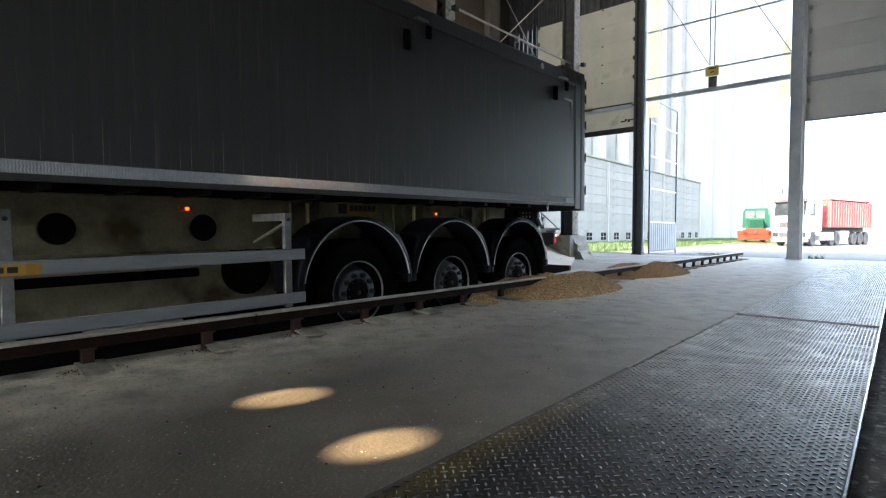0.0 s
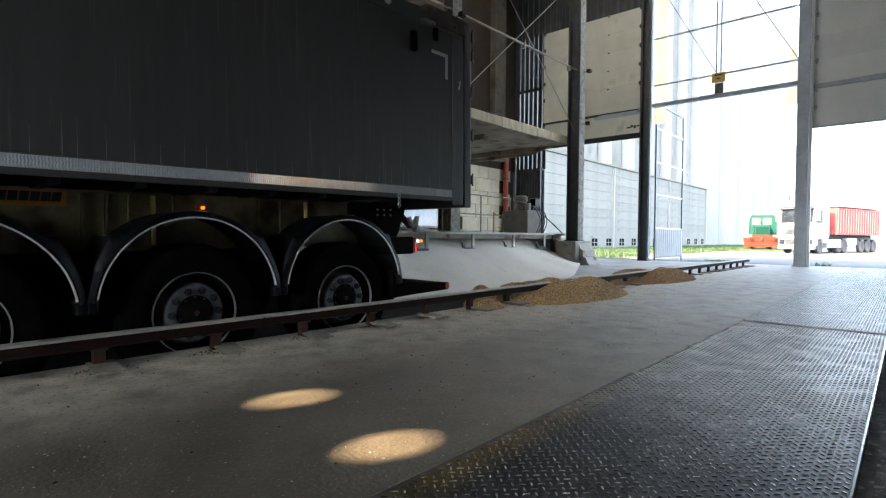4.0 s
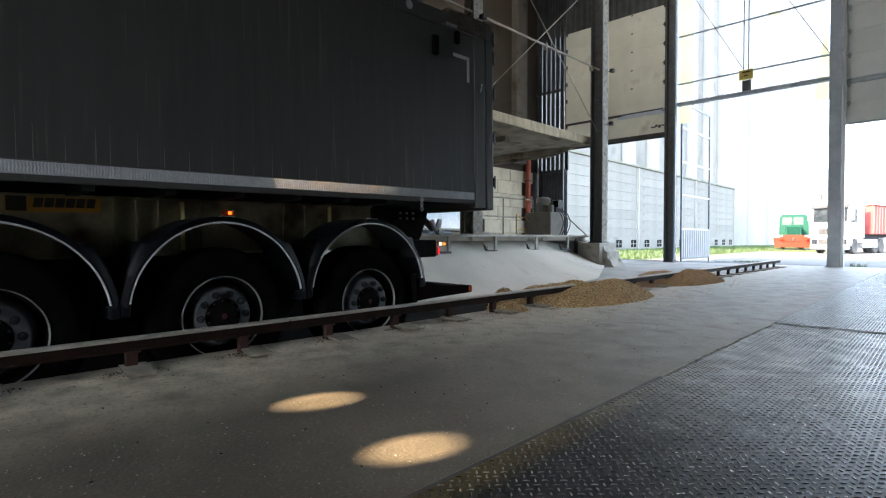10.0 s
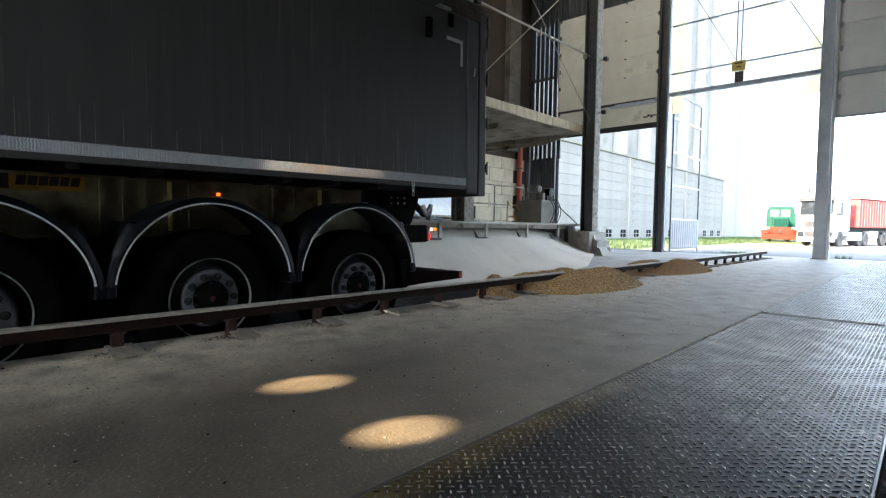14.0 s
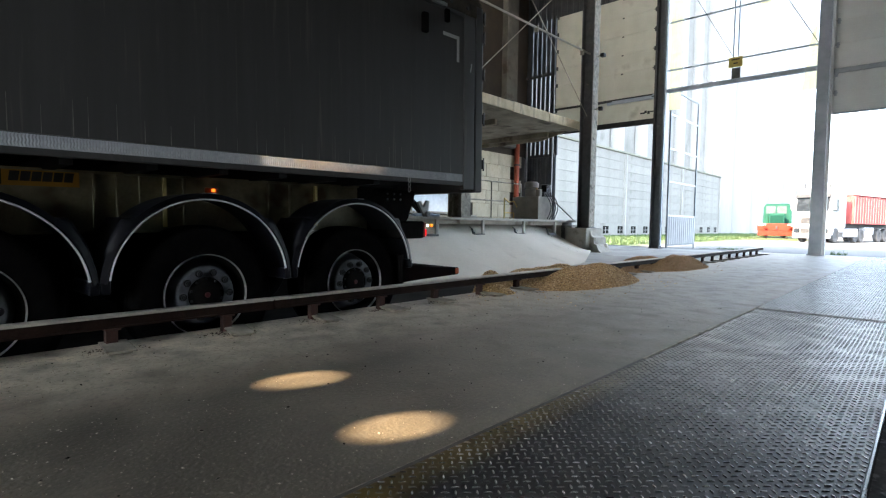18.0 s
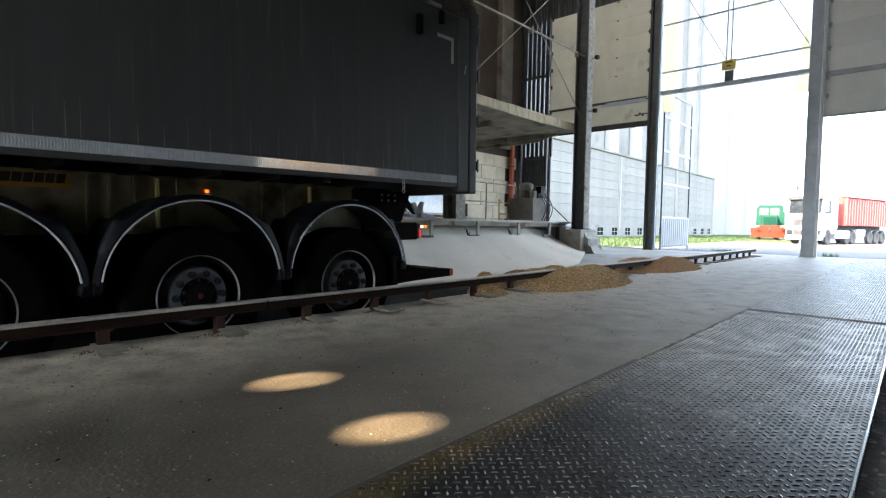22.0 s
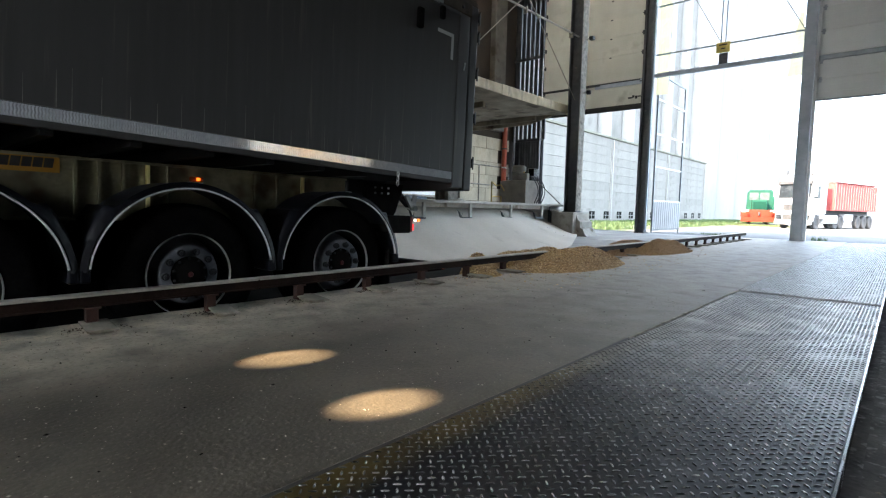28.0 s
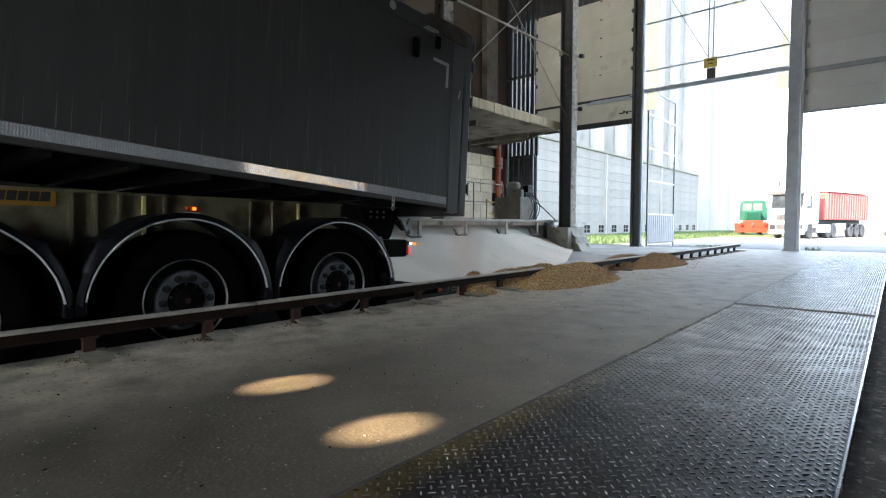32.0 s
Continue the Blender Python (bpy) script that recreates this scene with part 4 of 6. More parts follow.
part("tube", rodded((-7.2, 4.5, 5.45), (-7.18, 13.9, 5.54), 0.024, 10), ROD, conduit, smooth=True)
for y in (6, 8.5, 11, 13.3):
    part("clip", boxed((-7.25, y - 0.03, 5.42), (-7.15, y + 0.03, 5.56)), STEEL_WORN, conduit)
for name, p, q in (("brace_rod", (-7.18, 8.6, 3.83), (-7.18, 13.55, 7.98)), ("brace_rod", (-7.14, 8.6, 7.72), (-7.14, 13.55, 3.78))):
    ob = thing(name, p, "thin steel cross brace between the columns", "brace", kind="structure")
    part("rod", rodded(p, q, 0.011), ROD, ob)


def flood_lamp(at, turn):
    lamp = thing("flood_lamp", at, "small dusty floodlight fixed to a steel column", "lamp", "flood lamps")
    x, y, z = at
    part("housing", boxed((x - 0.02, y - 0.05, z - 0.05), (x + 0.10, y + 0.09, z + 0.05), 0.02), BODY_FRAME, lamp)
    part("bracket", rodded((x - 0.02, y, z), (x - 0.12, y, z - 0.02), 0.02), STEEL_WORN, lamp)
    lamp.rotation_euler = (0, 0, turn)
    return lamp


flood_lamp((-6.86, 13.75, 5.45), 0.0)
flood_lamp((-6.86, 13.7, 3.98), 0.3)
for y, z in ((8.38, 5.78), (8.3, 5.32)):
    flood_lamp((-6.985, y, z), 0.0)

# ---------------------------------------------------------------- guide rail on its posts
guide = thing("guide_rail", (-3.42, 7, 0.0), "rusty steel guide rail on short posts along the lane", "rail")
profile = [(-0.042, 0.114), (0.042, 0.114), (0.042, 0.122), (0.036, 0.126), (0.036, 0.168), (0.041, 0.173), (0.041, 0.186), (-0.041, 0.186), (-0.041, 0.173), (-0.036, 0.168), (-0.036, 0.126), (-0.042, 0.122)]
joints = (-6.0, 1.9, 9.4, 16.95)
for y0, y1 in zip(joints, joints[1:]):
    part("rail_length", shifted(extrude([(u, v) for u, v in profile], y1 - y0 - 0.006, "y", y0), -3.42), RAIL_STEEL, guide)
    # Pale strip paints the lit upper face of the rail.
    part("lit_top", boxed((-3.463, y0, 0.174), (-3.377, y1 - 0.006, 0.190), 0.004), RAIL_TOP, guide, "rail head coloured pale for the light on its top")
plate_mesh = shared("tie_plate", box(boxed((-0.27, -0.072, 0.014), (0.04, 0.072, 0.026), 0.003), (-0.27, -0.055, 0), (0.0, 0.055, 0.0135)), TIE_PLATE)
post_mesh = shared("post", boxed((-0.024, -0.03, 0), (0.024, 0.03, 0.101)), RUST_POST)
chair_mesh = shared("rail_chair", boxed((-0.045, -0.04, 0), (0.045, 0.04, 0.012), 0.002), RUST_POST)
for i in range(-9, 24):
    y = 0.895 + 0.672 * i
    jog = random.uniform(-0.02, 0.02)
    piece("tie_plate", plate_mesh, guide, (-3.19 + jog, y + jog, 0.002), random.uniform(-0.24, -0.08))
    piece("post", post_mesh, guide, (-3.42, y, 0.0))
    piece("rail_chair", chair_mesh, guide, (-3.42, y, 0.1015))

rng = np.random.RandomState(21)
spots = []
for i in range(-2, 6):
    yc = 0.895 + 0.672 * i
    spots += [(-3.40 + 0.06 * abs(u), yc + 0.085 * v, 0.004) for u, v in rng.normal(0, 1, (90, 2))]
DIRT_SPOTS = np.array(spots)

# ---------------------------------------------------------------- steel tread plates
PX0, PX1 = -1.13, -0.112
LUG_PITCH = 0.042


def lug_field(x0, x1, y0, y1, z, fine, seed):
    """Rows of rounded lugs, laid crosswise in turn, as vertices and triangles."""
    nx, ny = int((x1 - x0) / LUG_PITCH), int(round((y1 - y0) / LUG_PITCH))
    px, py = (x1 - x0) / nx, (y1 - y0) / ny
    ii, jj = [a.ravel() for a in np.meshgrid(np.arange(nx), np.arange(ny), indexing="ij")]
    cx = x0 + np.concatenate([ii + 0.27, ii + 0.77]) * px
    cy = y0 + np.concatenate([jj + 0.27, jj + 0.77]) * py
    ang = np.concatenate([np.full(ii.size, np.pi / 4), np.full(ii.size, -np.pi / 4)])
    rng = np.random.RandomState(seed)
    worn = rng.uniform(0.75, 1.0, len(cx))
    n = 10 if fine else 6
    turn = 2 * np.pi * np.arange(n) / n
    rings = [(1.0, 0.0), (0.86, 0.55), (0.5, 0.92)] if fine else [(1.0, 0.0), (0.7, 0.7)]
    shape = np.concatenate([np.stack([0.0124 * k * np.cos(turn), 0.0037 * k * np.sin(turn), np.full(n, 0.0030 * h)], -1) for k, h in rings] + [np.array([(0.0, 0.0, 0.0030)])])
    f = []
    for r in range(len(rings) - 1):
        for k in range(n):
            a, b = r * n + k, r * n + (k + 1) % n
            f += [(a, b, b + n), (a, b + n, a + n)]
    top, last = len(rings) * n, (len(rings) - 1) * n
    f += [(last + k, last + (k + 1) % n, top) for k in range(n)]
    c, q = np.cos(ang)[:, None], np.sin(ang)[:, None]
    verts = np.stack([cx[:, None] + c * shape[:, 0] - q * shape[:, 1], cy[:, None] + q * shape[:, 0] + c * shape[:, 1], z + shape[:, 2] * worn[:, None]], -1)
    faces = (np.arange(len(cx))[:, None, None] * len(shape) + np.array(f)).reshape(-1, 3)
    return verts.reshape(-1, 3), faces


plates = thing("floor_plates", (-0.62, 5, 0), "row of worn diamond tread steel plates in the floor", "steel plates", kind="structure")
seams = (-4.0, -1.2, 0.4, 2.9, 5.46, 8.9, 12.4, 15.9, 17.74)
for k, (y0, y1) in enumerate(zip(seams, seams[1:])):
    gap = 0.03 if abs(y1 - 5.46) < 0.01 else 0.010
    lift = 0.001 * ((k * 7) % 3) + (0.012 if y0 > 5 else 0.0)
    # Plates beyond the step get the colour with the painted sheen.
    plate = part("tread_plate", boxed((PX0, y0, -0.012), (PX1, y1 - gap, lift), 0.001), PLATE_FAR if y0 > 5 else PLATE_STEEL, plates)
    if y1 < -0.5:
        continue
    verts, faces = lug_field(PX0, PX1, y0, y1 - gap, lift, y1 < 6, k)
    mesh = raw("tread_lugs", (verts - np.array(BASE[plate.name])).tolist(), faces.tolist(), LUG_STEEL)
    mesh.polygons.foreach_set("use_smooth", [True] * len(mesh.polygons))
    lugs = new("tread_lugs", mesh)
    lugs.parent = plate
    tagged(lugs, "raised steel tread lugs", kind="stuff")
whole("trim_plate_edge", boxed((-1.150, -4.0, -0.02), (-1.1315, 2.9, 0.001), 0.002), STEEL_DARK, "dark angle iron along the tread plates", "edge trim", "structure")
# Both trims are added to draw the plates' bright edge lines.
whole("trim_plate_edge", boxed((-1.150, 2.903, -0.02), (-1.1315, 17.74, 0.004), 0.002), STEEL_WORN, "pale angle iron added for a bright line along the far plates", "edge trim", "structure")
whole("trim_plate_edge_right", boxed((-0.110, -4.0, -0.05), (-0.101, 17.74, 0.003), 0.001), LUG_STEEL, "thin steel angle added for the bright reflection along the plates' edge", "edge trim", "structure")

# ---------------------------------------------------------------- the tipping trailer
REST = pose(-3.655, 4.26, -0.28, 0.848, 0, -0.766)
trailer = tagged(new("tipper_trailer"), "dark grey three-axle tipping trailer driving in and starting to tip", "trailer")
BASE[trailer.name] = Vector((0, 0, 0))
FRONT, WIDE = -9.4, 2.55
PIVOT = Vector((-1.27, -0.76, 1.28))
# tipping body: a box of smooth plank walls, open above
bm = bmesh.new()
box(bm, (-0.03, FRONT, 1.545), (0.0, 0.0, 3.165))
body = part("tipping_body", bm, BODY_PAINT, trailer, "dark grey smooth tipping body", PIVOT)
part("side_wall", boxed((-WIDE, FRONT, 1.545), (-WIDE + 0.03, 0.0, 3.165)), BODY_PAINT, body)
part("front_wall", boxed((-WIDE + 0.03, FRONT, 1.46), (-0.03, FRONT + 0.04, 3.3)), BODY_PAINT, body)
part("load_floor", boxed((-WIDE + 0.03, FRONT + 0.04, 1.47), (-0.03, 0.12, 1.5)), HUB_BLACK, body)
part("top_rail", boxed((-0.05, FRONT, 3.168), (0.012, 0.02, 3.33), 0.012), BODY_PAINT, body)
part("top_rail", boxed((-WIDE - 0.012, FRONT, 3.168), (-WIDE + 0.05, 0.02, 3.33), 0.012), BODY_PAINT, body)
part("bottom_rail", boxed((-0.06, FRONT, 1.422), (0.003, 0.0, 1.543), 0.006), BODY_PAINT, body)
part("bottom_rail", boxed((-WIDE, FRONT, 1.40), (-WIDE + 0.06, 0.0, 1.543), 0.006), BODY_FRAME, body)
part("corner_post", boxed((-0.06, 0.002, 1.38), (0.008, 0.172, 3.33), 0.01), BODY_PAINT, body)
part("corner_post", boxed((-WIDE - 0.012, 0.002, 1.38), (-WIDE + 0.06, 0.172, 3.33), 0.01), BODY_PAINT, body)
tailgate = part("tailgate", boxed((-WIDE + 0.02, 0.195, 1.36), (0.004, 0.315, 3.34), 0.012), BODY_PAINT, body, "dark grey rear door")
part("door_edge", boxed((-0.03, 0.174, 1.37), (-0.012, 0.193, 3.32)), BODY_FRAME, body)
for z in (3.24, 3.03, 2.64, 2.16, 1.67):
    hinge = part("hinge", boxed((-0.03, 0.317, z - 0.05), (0.010, 0.338, z + 0.05), 0.005), BODY_FRAME, tailgate)
    part("pin", rodded((0.0, 0.344, z - 0.07), (0.0, 0.344, z + 0.07), 0.009), STEEL_DARK, tailgate)
part("header", boxed((-WIDE + 0.02, -0.38, 3.332), (0.004, 0.30, 3.39), 0.01), HEADER_DIRT, body, "raised rear header caked with brown dirt")
part("header_side", boxed((-0.02, -0.36, 3.20), (0.02, 0.19, 3.335), 0.01), HEADER_DIRT, body)
for y in (-0.22, 0.03):
    part("bolt", rodded((0.018, y, 3.262), (0.034, y, 3.262), 0.018, 12), STEEL_DARK, body)
# reflective tape with prism facets
part("tape", boxed((0.003, FRONT + 0.05, 1.462), (0.006, -0.012, 1.538)), TAPE_BACK, body, "silver reflective tape")
verts, faces = [], []
for r in range(4):
    z0 = 1.467 + r * 0.0178
    n = int((-0.1 - FRONT - 0.3) / 0.016)
    for i in range(n):
        y0 = FRONT + 0.15 + i * 0.016 + (0.005 if r % 2 == 0 else 0.0)
        b = len(verts)
        k = 0.005 if r % 2 else -0.005
        verts += [(0.0066, y0, z0), (0.0066, y0 + 0.008, z0), (0.0066, y0 + 0.008 + k, z0 + 0.0165), (0.0066, y0 + k, z0 + 0.0165)]
        faces += [(b, b + 1, b + 2, b + 3)]
mesh = raw("tape_facing", (np.array(verts) - np.array(PIVOT)).tolist(), faces, TAPE_PRISM)
prisms = new("tape_facing", mesh)
prisms.parent = body
tagged(prisms, "glittering prism cells of the tape", kind="stuff")
bm = bmesh.new()
y = FRONT + 0.2
while y < -0.05:
    h = random.uniform(0.10, 0.24) * (1.3 if y < -3 else 1.0)
    w = random.uniform(0.0016, 0.0032)
    for k in range(4):
        box(bm, (0.0, y - w * (1 - k / 5), 1.548 + h * k / 4), (0.0006, y + w * (1 - k / 5), 1.548 + h * (k + 1) / 4))
    y += random.choice((0.15, 0.152, 0.148, 0.156, 0.075))
part("dust_streak", bm, STREAK, body, "thin pale dust runs above the tape", PIVOT, kind="stuff")
# markings, latches and buffers on the side
mark = bmesh.new()
box(mark, (0.0005, -0.315, 2.915), (0.003, -0.072, 2.95))
box(mark, (0.0005, -0.108, 2.69), (0.003, -0.072, 2.9149))
part("corner_mark", mark, TAPE_SILVER, body, "silver angle mark")
part("reflector", rodded((0.013, -0.915, 3.25), (0.016, -0.915, 3.25), 0.042, 20), TAPE_SILVER, body, "round pale reflector")
for y in (-0.59, -3.42, -6.3):
    part("buffer", boxed((-0.001, y - 0.035, 2.86), (0.05, y + 0.035, 3.05), 0.015), RUBBER, body, "black rubber buffer")
    part("buffer", boxed((-0.001, y + 0.285, 3.04), (0.04, y + 0.345, 3.17), 0.015), RUBBER, body)
    bm = boxed((0.0, y + 0.10, 3.185), (0.075, y + 0.26, 3.195))
    box(bm, (0.065, y + 0.10, 3.165), (0.075, y + 0.26, 3.185))
    part("latch", bm, GALV_BRIGHT, body, "bright latch")
bm = bmesh.new()
rod(bm, (0.006, 0.11, 2.70), (0.02, 0.11, 2.70), 0.008)
rod(bm, (0.018, 0.11, 2.70), (0.018, 0.09, 2.62), 0.006)
part("hook", bm, GALV_BRIGHT, body)
bm = bmesh.new()
for i in range(3):
    z = 1.44 - i * 0.045
    for k in range(12):
        a0, a1 = math.pi * k / 6, math.pi * (k + 1) / 6
        d = (math.cos(a0), math.sin(a0), math.cos(a1), math.sin(a1))
        flat_ = i % 2
        p = (0.02 + (0.014 * d[0] if flat_ else 0), -0.79 + (0 if flat_ else 0.014 * d[0]), z + 0.026 * d[1])
        q = (0.02 + (0.014 * d[2] if flat_ else 0), -0.79 + (0 if flat_ else 0.014 * d[2]), z + 0.026 * d[3])
        rod(bm, p, q, 0.004, 5)
part("chain", bm, GALV_BRIGHT, body, "short bright chain")
y = FRONT + 0.25
while y < -0.9:
    part("cross_member", boxed((-WIDE + 0.06, y, 1.385), (-0.06, y + 0.07, 1.468), 0.004), BODY_FRAME, body)
    y += 0.47
part("tip_bracket", boxed((-0.75, -0.95, 1.16), (-0.55, -0.45, 1.40), 0.03), BODY_FRAME, body)

# chassis
chassis = part("chassis_beam", extrude([(FRONT + 1.2, 0.98), (-0.75, 0.98), (-0.45, 1.12), (-0.45, 1.375), (FRONT + 0.4, 1.375), (FRONT + 0.4, 1.2)], -0.022, "x", -0.58), GALVANISED, trailer, "dull galvanised chassis beam")
part("chassis_beam", extrude([(FRONT + 1.2, 0.98), (-0.75, 0.98), (-0.45, 1.12), (-0.45, 1.375), (FRONT + 0.4, 1.375), (FRONT + 0.4, 1.2)], 0.022, "x", -1.97), GALVANISED, trailer)
for z in (0.96, 1.376):
    part("beam_flange", boxed((-0.70, FRONT + 0.5, z), (-0.565, -0.75, z + 0.018)), GALVANISED, chassis)
for y, w, bright in ((-3.233, 0.02, 0), (-3.09, 0.018, 0), (-2.94, 0.012, 0), (-2.781, 0.022, 1), (-2.634, 0.016, 0), (-1.933, 0.018, 0), (-1.72, 0.016, 0), (-1.461, 0.022, 1), (-4.2, 0.022, 1), (-4.09, 0.02, 0), (-4.38, 0.018, 0)):
    part("rib", boxed((-0.578, y, 1.0), (-0.545, y + w, 1.372)), RIB_ZINC if bright else GALVANISED, chassis)
part("lower_panel", boxed((-0.72, FRONT + 1.5, 0.42), (-0.70, -4.45, 0.955)), GALVANISED, trailer, "dull metal box panel below the beam")
for y in (-6.14, -5.165):
    part("round_hole", rodded((-0.578, y, 1.15), (-0.570, y, 1.15), 0.108, 28), HUB_BLACK, chassis, "dark round opening")
    part("hole_rim", lathe([(0, 0.108), (0.014, 0.108), (0.014, 0.116), (0, 0.116)], 28), GALVANISED, chassis, origin=(0, 0, 0)).location = Vector((-0.578, y, 1.15))
part("air_pipe", rodded((-0.5, FRONT + 2, 0.80), (-0.5, -5.25, 0.80), 0.035, 12), RUBBER, trailer)
part("air_tank", lathe([(0, 0.01), (0.03, 0.14), (0.08, 0.17), (0.62, 0.17), (0.67, 0.14), (0.7, 0.01)], 28), HUB_BLACK, trailer, origin=(0, 0, 0)).location = (-1.35, -4.75, 0.80)
part("cylinder", lathe([(0, 0.01), (0, 0.22), (0.3, 0.22), (0.3, 0.01)], 24), HUB_BLACK, trailer, origin=(0, 0, 0)).location = (-0.95, -4.75, 0.78)
for y in (FRONT + 1.0, -7.2, -4.4, -3.3, -2.0, -0.7):
    part("cross_tube", rodded((-1.97, y, 1.15), (-0.6, y, 1.15), 0.06, 12), HUB_BLACK, trailer)
HINGE_Y = -0.51
part("hinge_block", extrude([(HINGE_Y - 0.27, 1.37), (HINGE_Y - 0.23, 1.22)] + [(HINGE_Y + 0.19 * math.cos(radians(a)), 1.17 + 0.19 * math.sin(radians(a))) for a in range(190, 351, 20)] + [(HINGE_Y + 0.25, 1.28), (HINGE_Y + 0.27, 1.37)], 0.18, "x", -0.66), HUB_BLACK, trailer, "dark bolted hinge block")
for y in (-0.13, -0.04, 0.05):
    for z in (1.27, 1.325):
        part("hinge_bolt", rodded((-0.481, HINGE_Y + y, z), (-0.470, HINGE_Y + y, z), 0.011, 8), GALV_BRIGHT, trailer)
part("strut", bar(bmesh.new(), (-0.55, HINGE_Y + 0.24, 1.29), (-0.55, HINGE_Y + 0.42, 1.15), 0.06, 0.05), BODY_FRAME, trailer)
part("strut_plate", extrude([(HINGE_Y + 0.31, 1.25), (HINGE_Y + 0.36, 1.265), (HINGE_Y + 0.40, 1.19), (HINGE_Y + 0.45, 1.27), (HINGE_Y + 0.49, 1.27), (HINGE_Y + 0.47, 1.15), (HINGE_Y + 0.43, 1.11), (HINGE_Y + 0.39, 1.13)], 0.03, "x", -0.51), GALV_BRIGHT, trailer, "bright zinc bracket")
part("strut_eye", rodded((-0.53, HINGE_Y + 0.45, 1.12), (-0.46, HINGE_Y + 0.45, 1.12), 0.03, 14), GALV_BRIGHT, trailer)

# badge: plain shapes in its colours
badge = part("badge", boxed((-0.5755, -3.83, 1.275), (-0.572, -3.305, 1.395)), LOGO_DULL, trailer, "dusty dark yellow maker's badge")
part("badge_square", boxed((-0.5715, -3.82, 1.28), (-0.5705, -3.715, 1.39)), BAR_BLACK, badge)
for i in range(6):
    y = -3.68 + i * 0.058
    part("badge_bar", extrude([(y - 0.004, 1.305), (y + 0.047, 1.305), (y + 0.057, 1.368), (y + 0.006, 1.368)], 0.001, "x", -0.5715), BAR_BLACK, badge)


def marker(y, z):
    lamp = part("side_marker", boxed((-0.578, y - 0.055, z - 0.022), (-0.55, y + 0.055, z + 0.022), 0.012), AMBER_BODY, trailer, "glowing amber side marker")
    part("bulb", boxed((-0.551, y - 0.008, z - 0.013), (-0.540, y + 0.022, z + 0.013), 0.005), AMBER, lamp)


marker(-2.414, 1.291)
marker(-5.305, 1.30)
marker(-7.9, 1.30)

# side guard
for z in (0.885, 0.53):
    g = part("side_guard", boxed((-0.05, -7.6, z), (-0.012, -4.58, z + 0.088), 0.006), ALUMINIUM, trailer, "pale aluminium side guard plank")
    if z > 0.8:
        b = part("guard_badge", boxed((-0.0115, -6.85, z + 0.005), (-0.0105, -6.335, z + 0.07)), LOGO_YELLOW, g, "yellow badge")
        for i in range(6):
            part("badge_bar", boxed((-0.0104, -6.80 + i * 0.062, z + 0.022), (-0.0098, -6.752 + i * 0.062, z + 0.055)), BAR_BLACK, g)
        part("badge_square", boxed((-0.0104, -6.405, z + 0.006), (-0.0098, -6.34, z + 0.069)), LOGO_DULL, g)
for y in (-6.485, -4.71):
    p = part("guard_post", boxed((-0.095, y - 0.03, 0.50), (-0.053, y + 0.03, 1.26), 0.004), GALV_BRIGHT, trailer, "bright zinc post")
    part("post_arm", boxed((-0.575, y - 0.03, 1.20), (-0.053, y + 0.03, 1.262), 0.004), GALV_BRIGHT, p)
    part("post_brace", bar(bmesh.new(), (-0.1, y, 1.18), (-0.56, y - 0.02, 1.02), 0.03, 0.02), GALVANISED, p)
    part("post_bolt", rodded((-0.053, y, 1.21), (-0.040, y, 1.21), 0.014), STEEL_DARK, p)

# mudguards
AXLES = (-3.986, -2.677, -1.367)


def mudguard(yc):
    zc, r_out, r_in = 0.592, 0.652, 0.612
    n = 72
    a0, a1 = radians(6), radians(174)
    pts = [(math.cos(a0 + (a1 - a0) * k / n), math.sin(a0 + (a1 - a0) * k / n)) for k in range(n + 1)]
    bm = bmesh.new()
    rings = []
    for c, s in pts:
        up = math.degrees(math.atan2(s, abs(c)))
        flare = 0.05 * min(1.0, max(0.0, (47 - up) / 3.5)) * max(0.3, min(1.0, (up - 6) / 38))
        q = [(-0.025, r_in), (-0.012, r_in + 0.012), (-0.012, r_out - 0.03), (-0.03, r_out + flare * 0.4), (-0.06, r_out + flare), (-0.44, r_out + flare), (-0.46, r_out - 0.02), (-0.44, r_in + 0.015), (-0.05, r_in + 0.015)]
        rings.append([bm.verts.new((x, yc + c * r, zc + s * r)) for x, r in q])
    m_ = len(rings[0])
    for p, q in zip(rings, rings[1:]):
        for i in range(m_):
            bm.faces.new((p[i], p[(i + 1) % m_], q[(i + 1) % m_], q[i]))
    bm.faces.new(rings[0])
    bm.faces.new(rings[-1][::-1])
    bmesh.ops.recalc_face_normals(bm, faces=bm.faces)
    g = part("mudguard", bm, MUDGUARD, trailer, "black plastic mudguard with a pale rim", smooth=True)
    bm = bmesh.new()
    rings = []
    for c, s in pts[1:-1]:
        rings.append([bm.verts.new((x, yc + c * r, zc + s * r)) for x, r in ((-0.011, r_in + 0.002), (-0.0085, r_in - 0.001), (-0.0085, r_in - 0.008), (-0.022, r_in - 0.010))])
    for p, q in zip(rings, rings[1:]):
        for i in range(3):
            bm.faces.new((p[i], p[i + 1], q[i + 1], q[i]))
    part("mudguard_rim", bm, MUD_EDGE, g, "pale rim")
    for side in (-1, 1):
        part("mudguard_foot", boxed((-0.42, yc + side * 0.625 - 0.03, zc + 0.0), (-0.02, yc + side * 0.625 + 0.03, zc + 0.085), 0.012), MUDGUARD, g)
    part("mudguard_tag", boxed((-0.10, yc + 0.0, zc + r_out - 0.002), (-0.06, yc + 0.10, zc + r_out + 0.003)), TAPE_SILVER, g)
    part("mudguard_bracket", rodded((-0.58, yc, 1.16), (-0.3, yc, zc + r_in + 0.01), 0.02), GALVANISED, g)


for yc in AXLES:
    mudguard(yc)

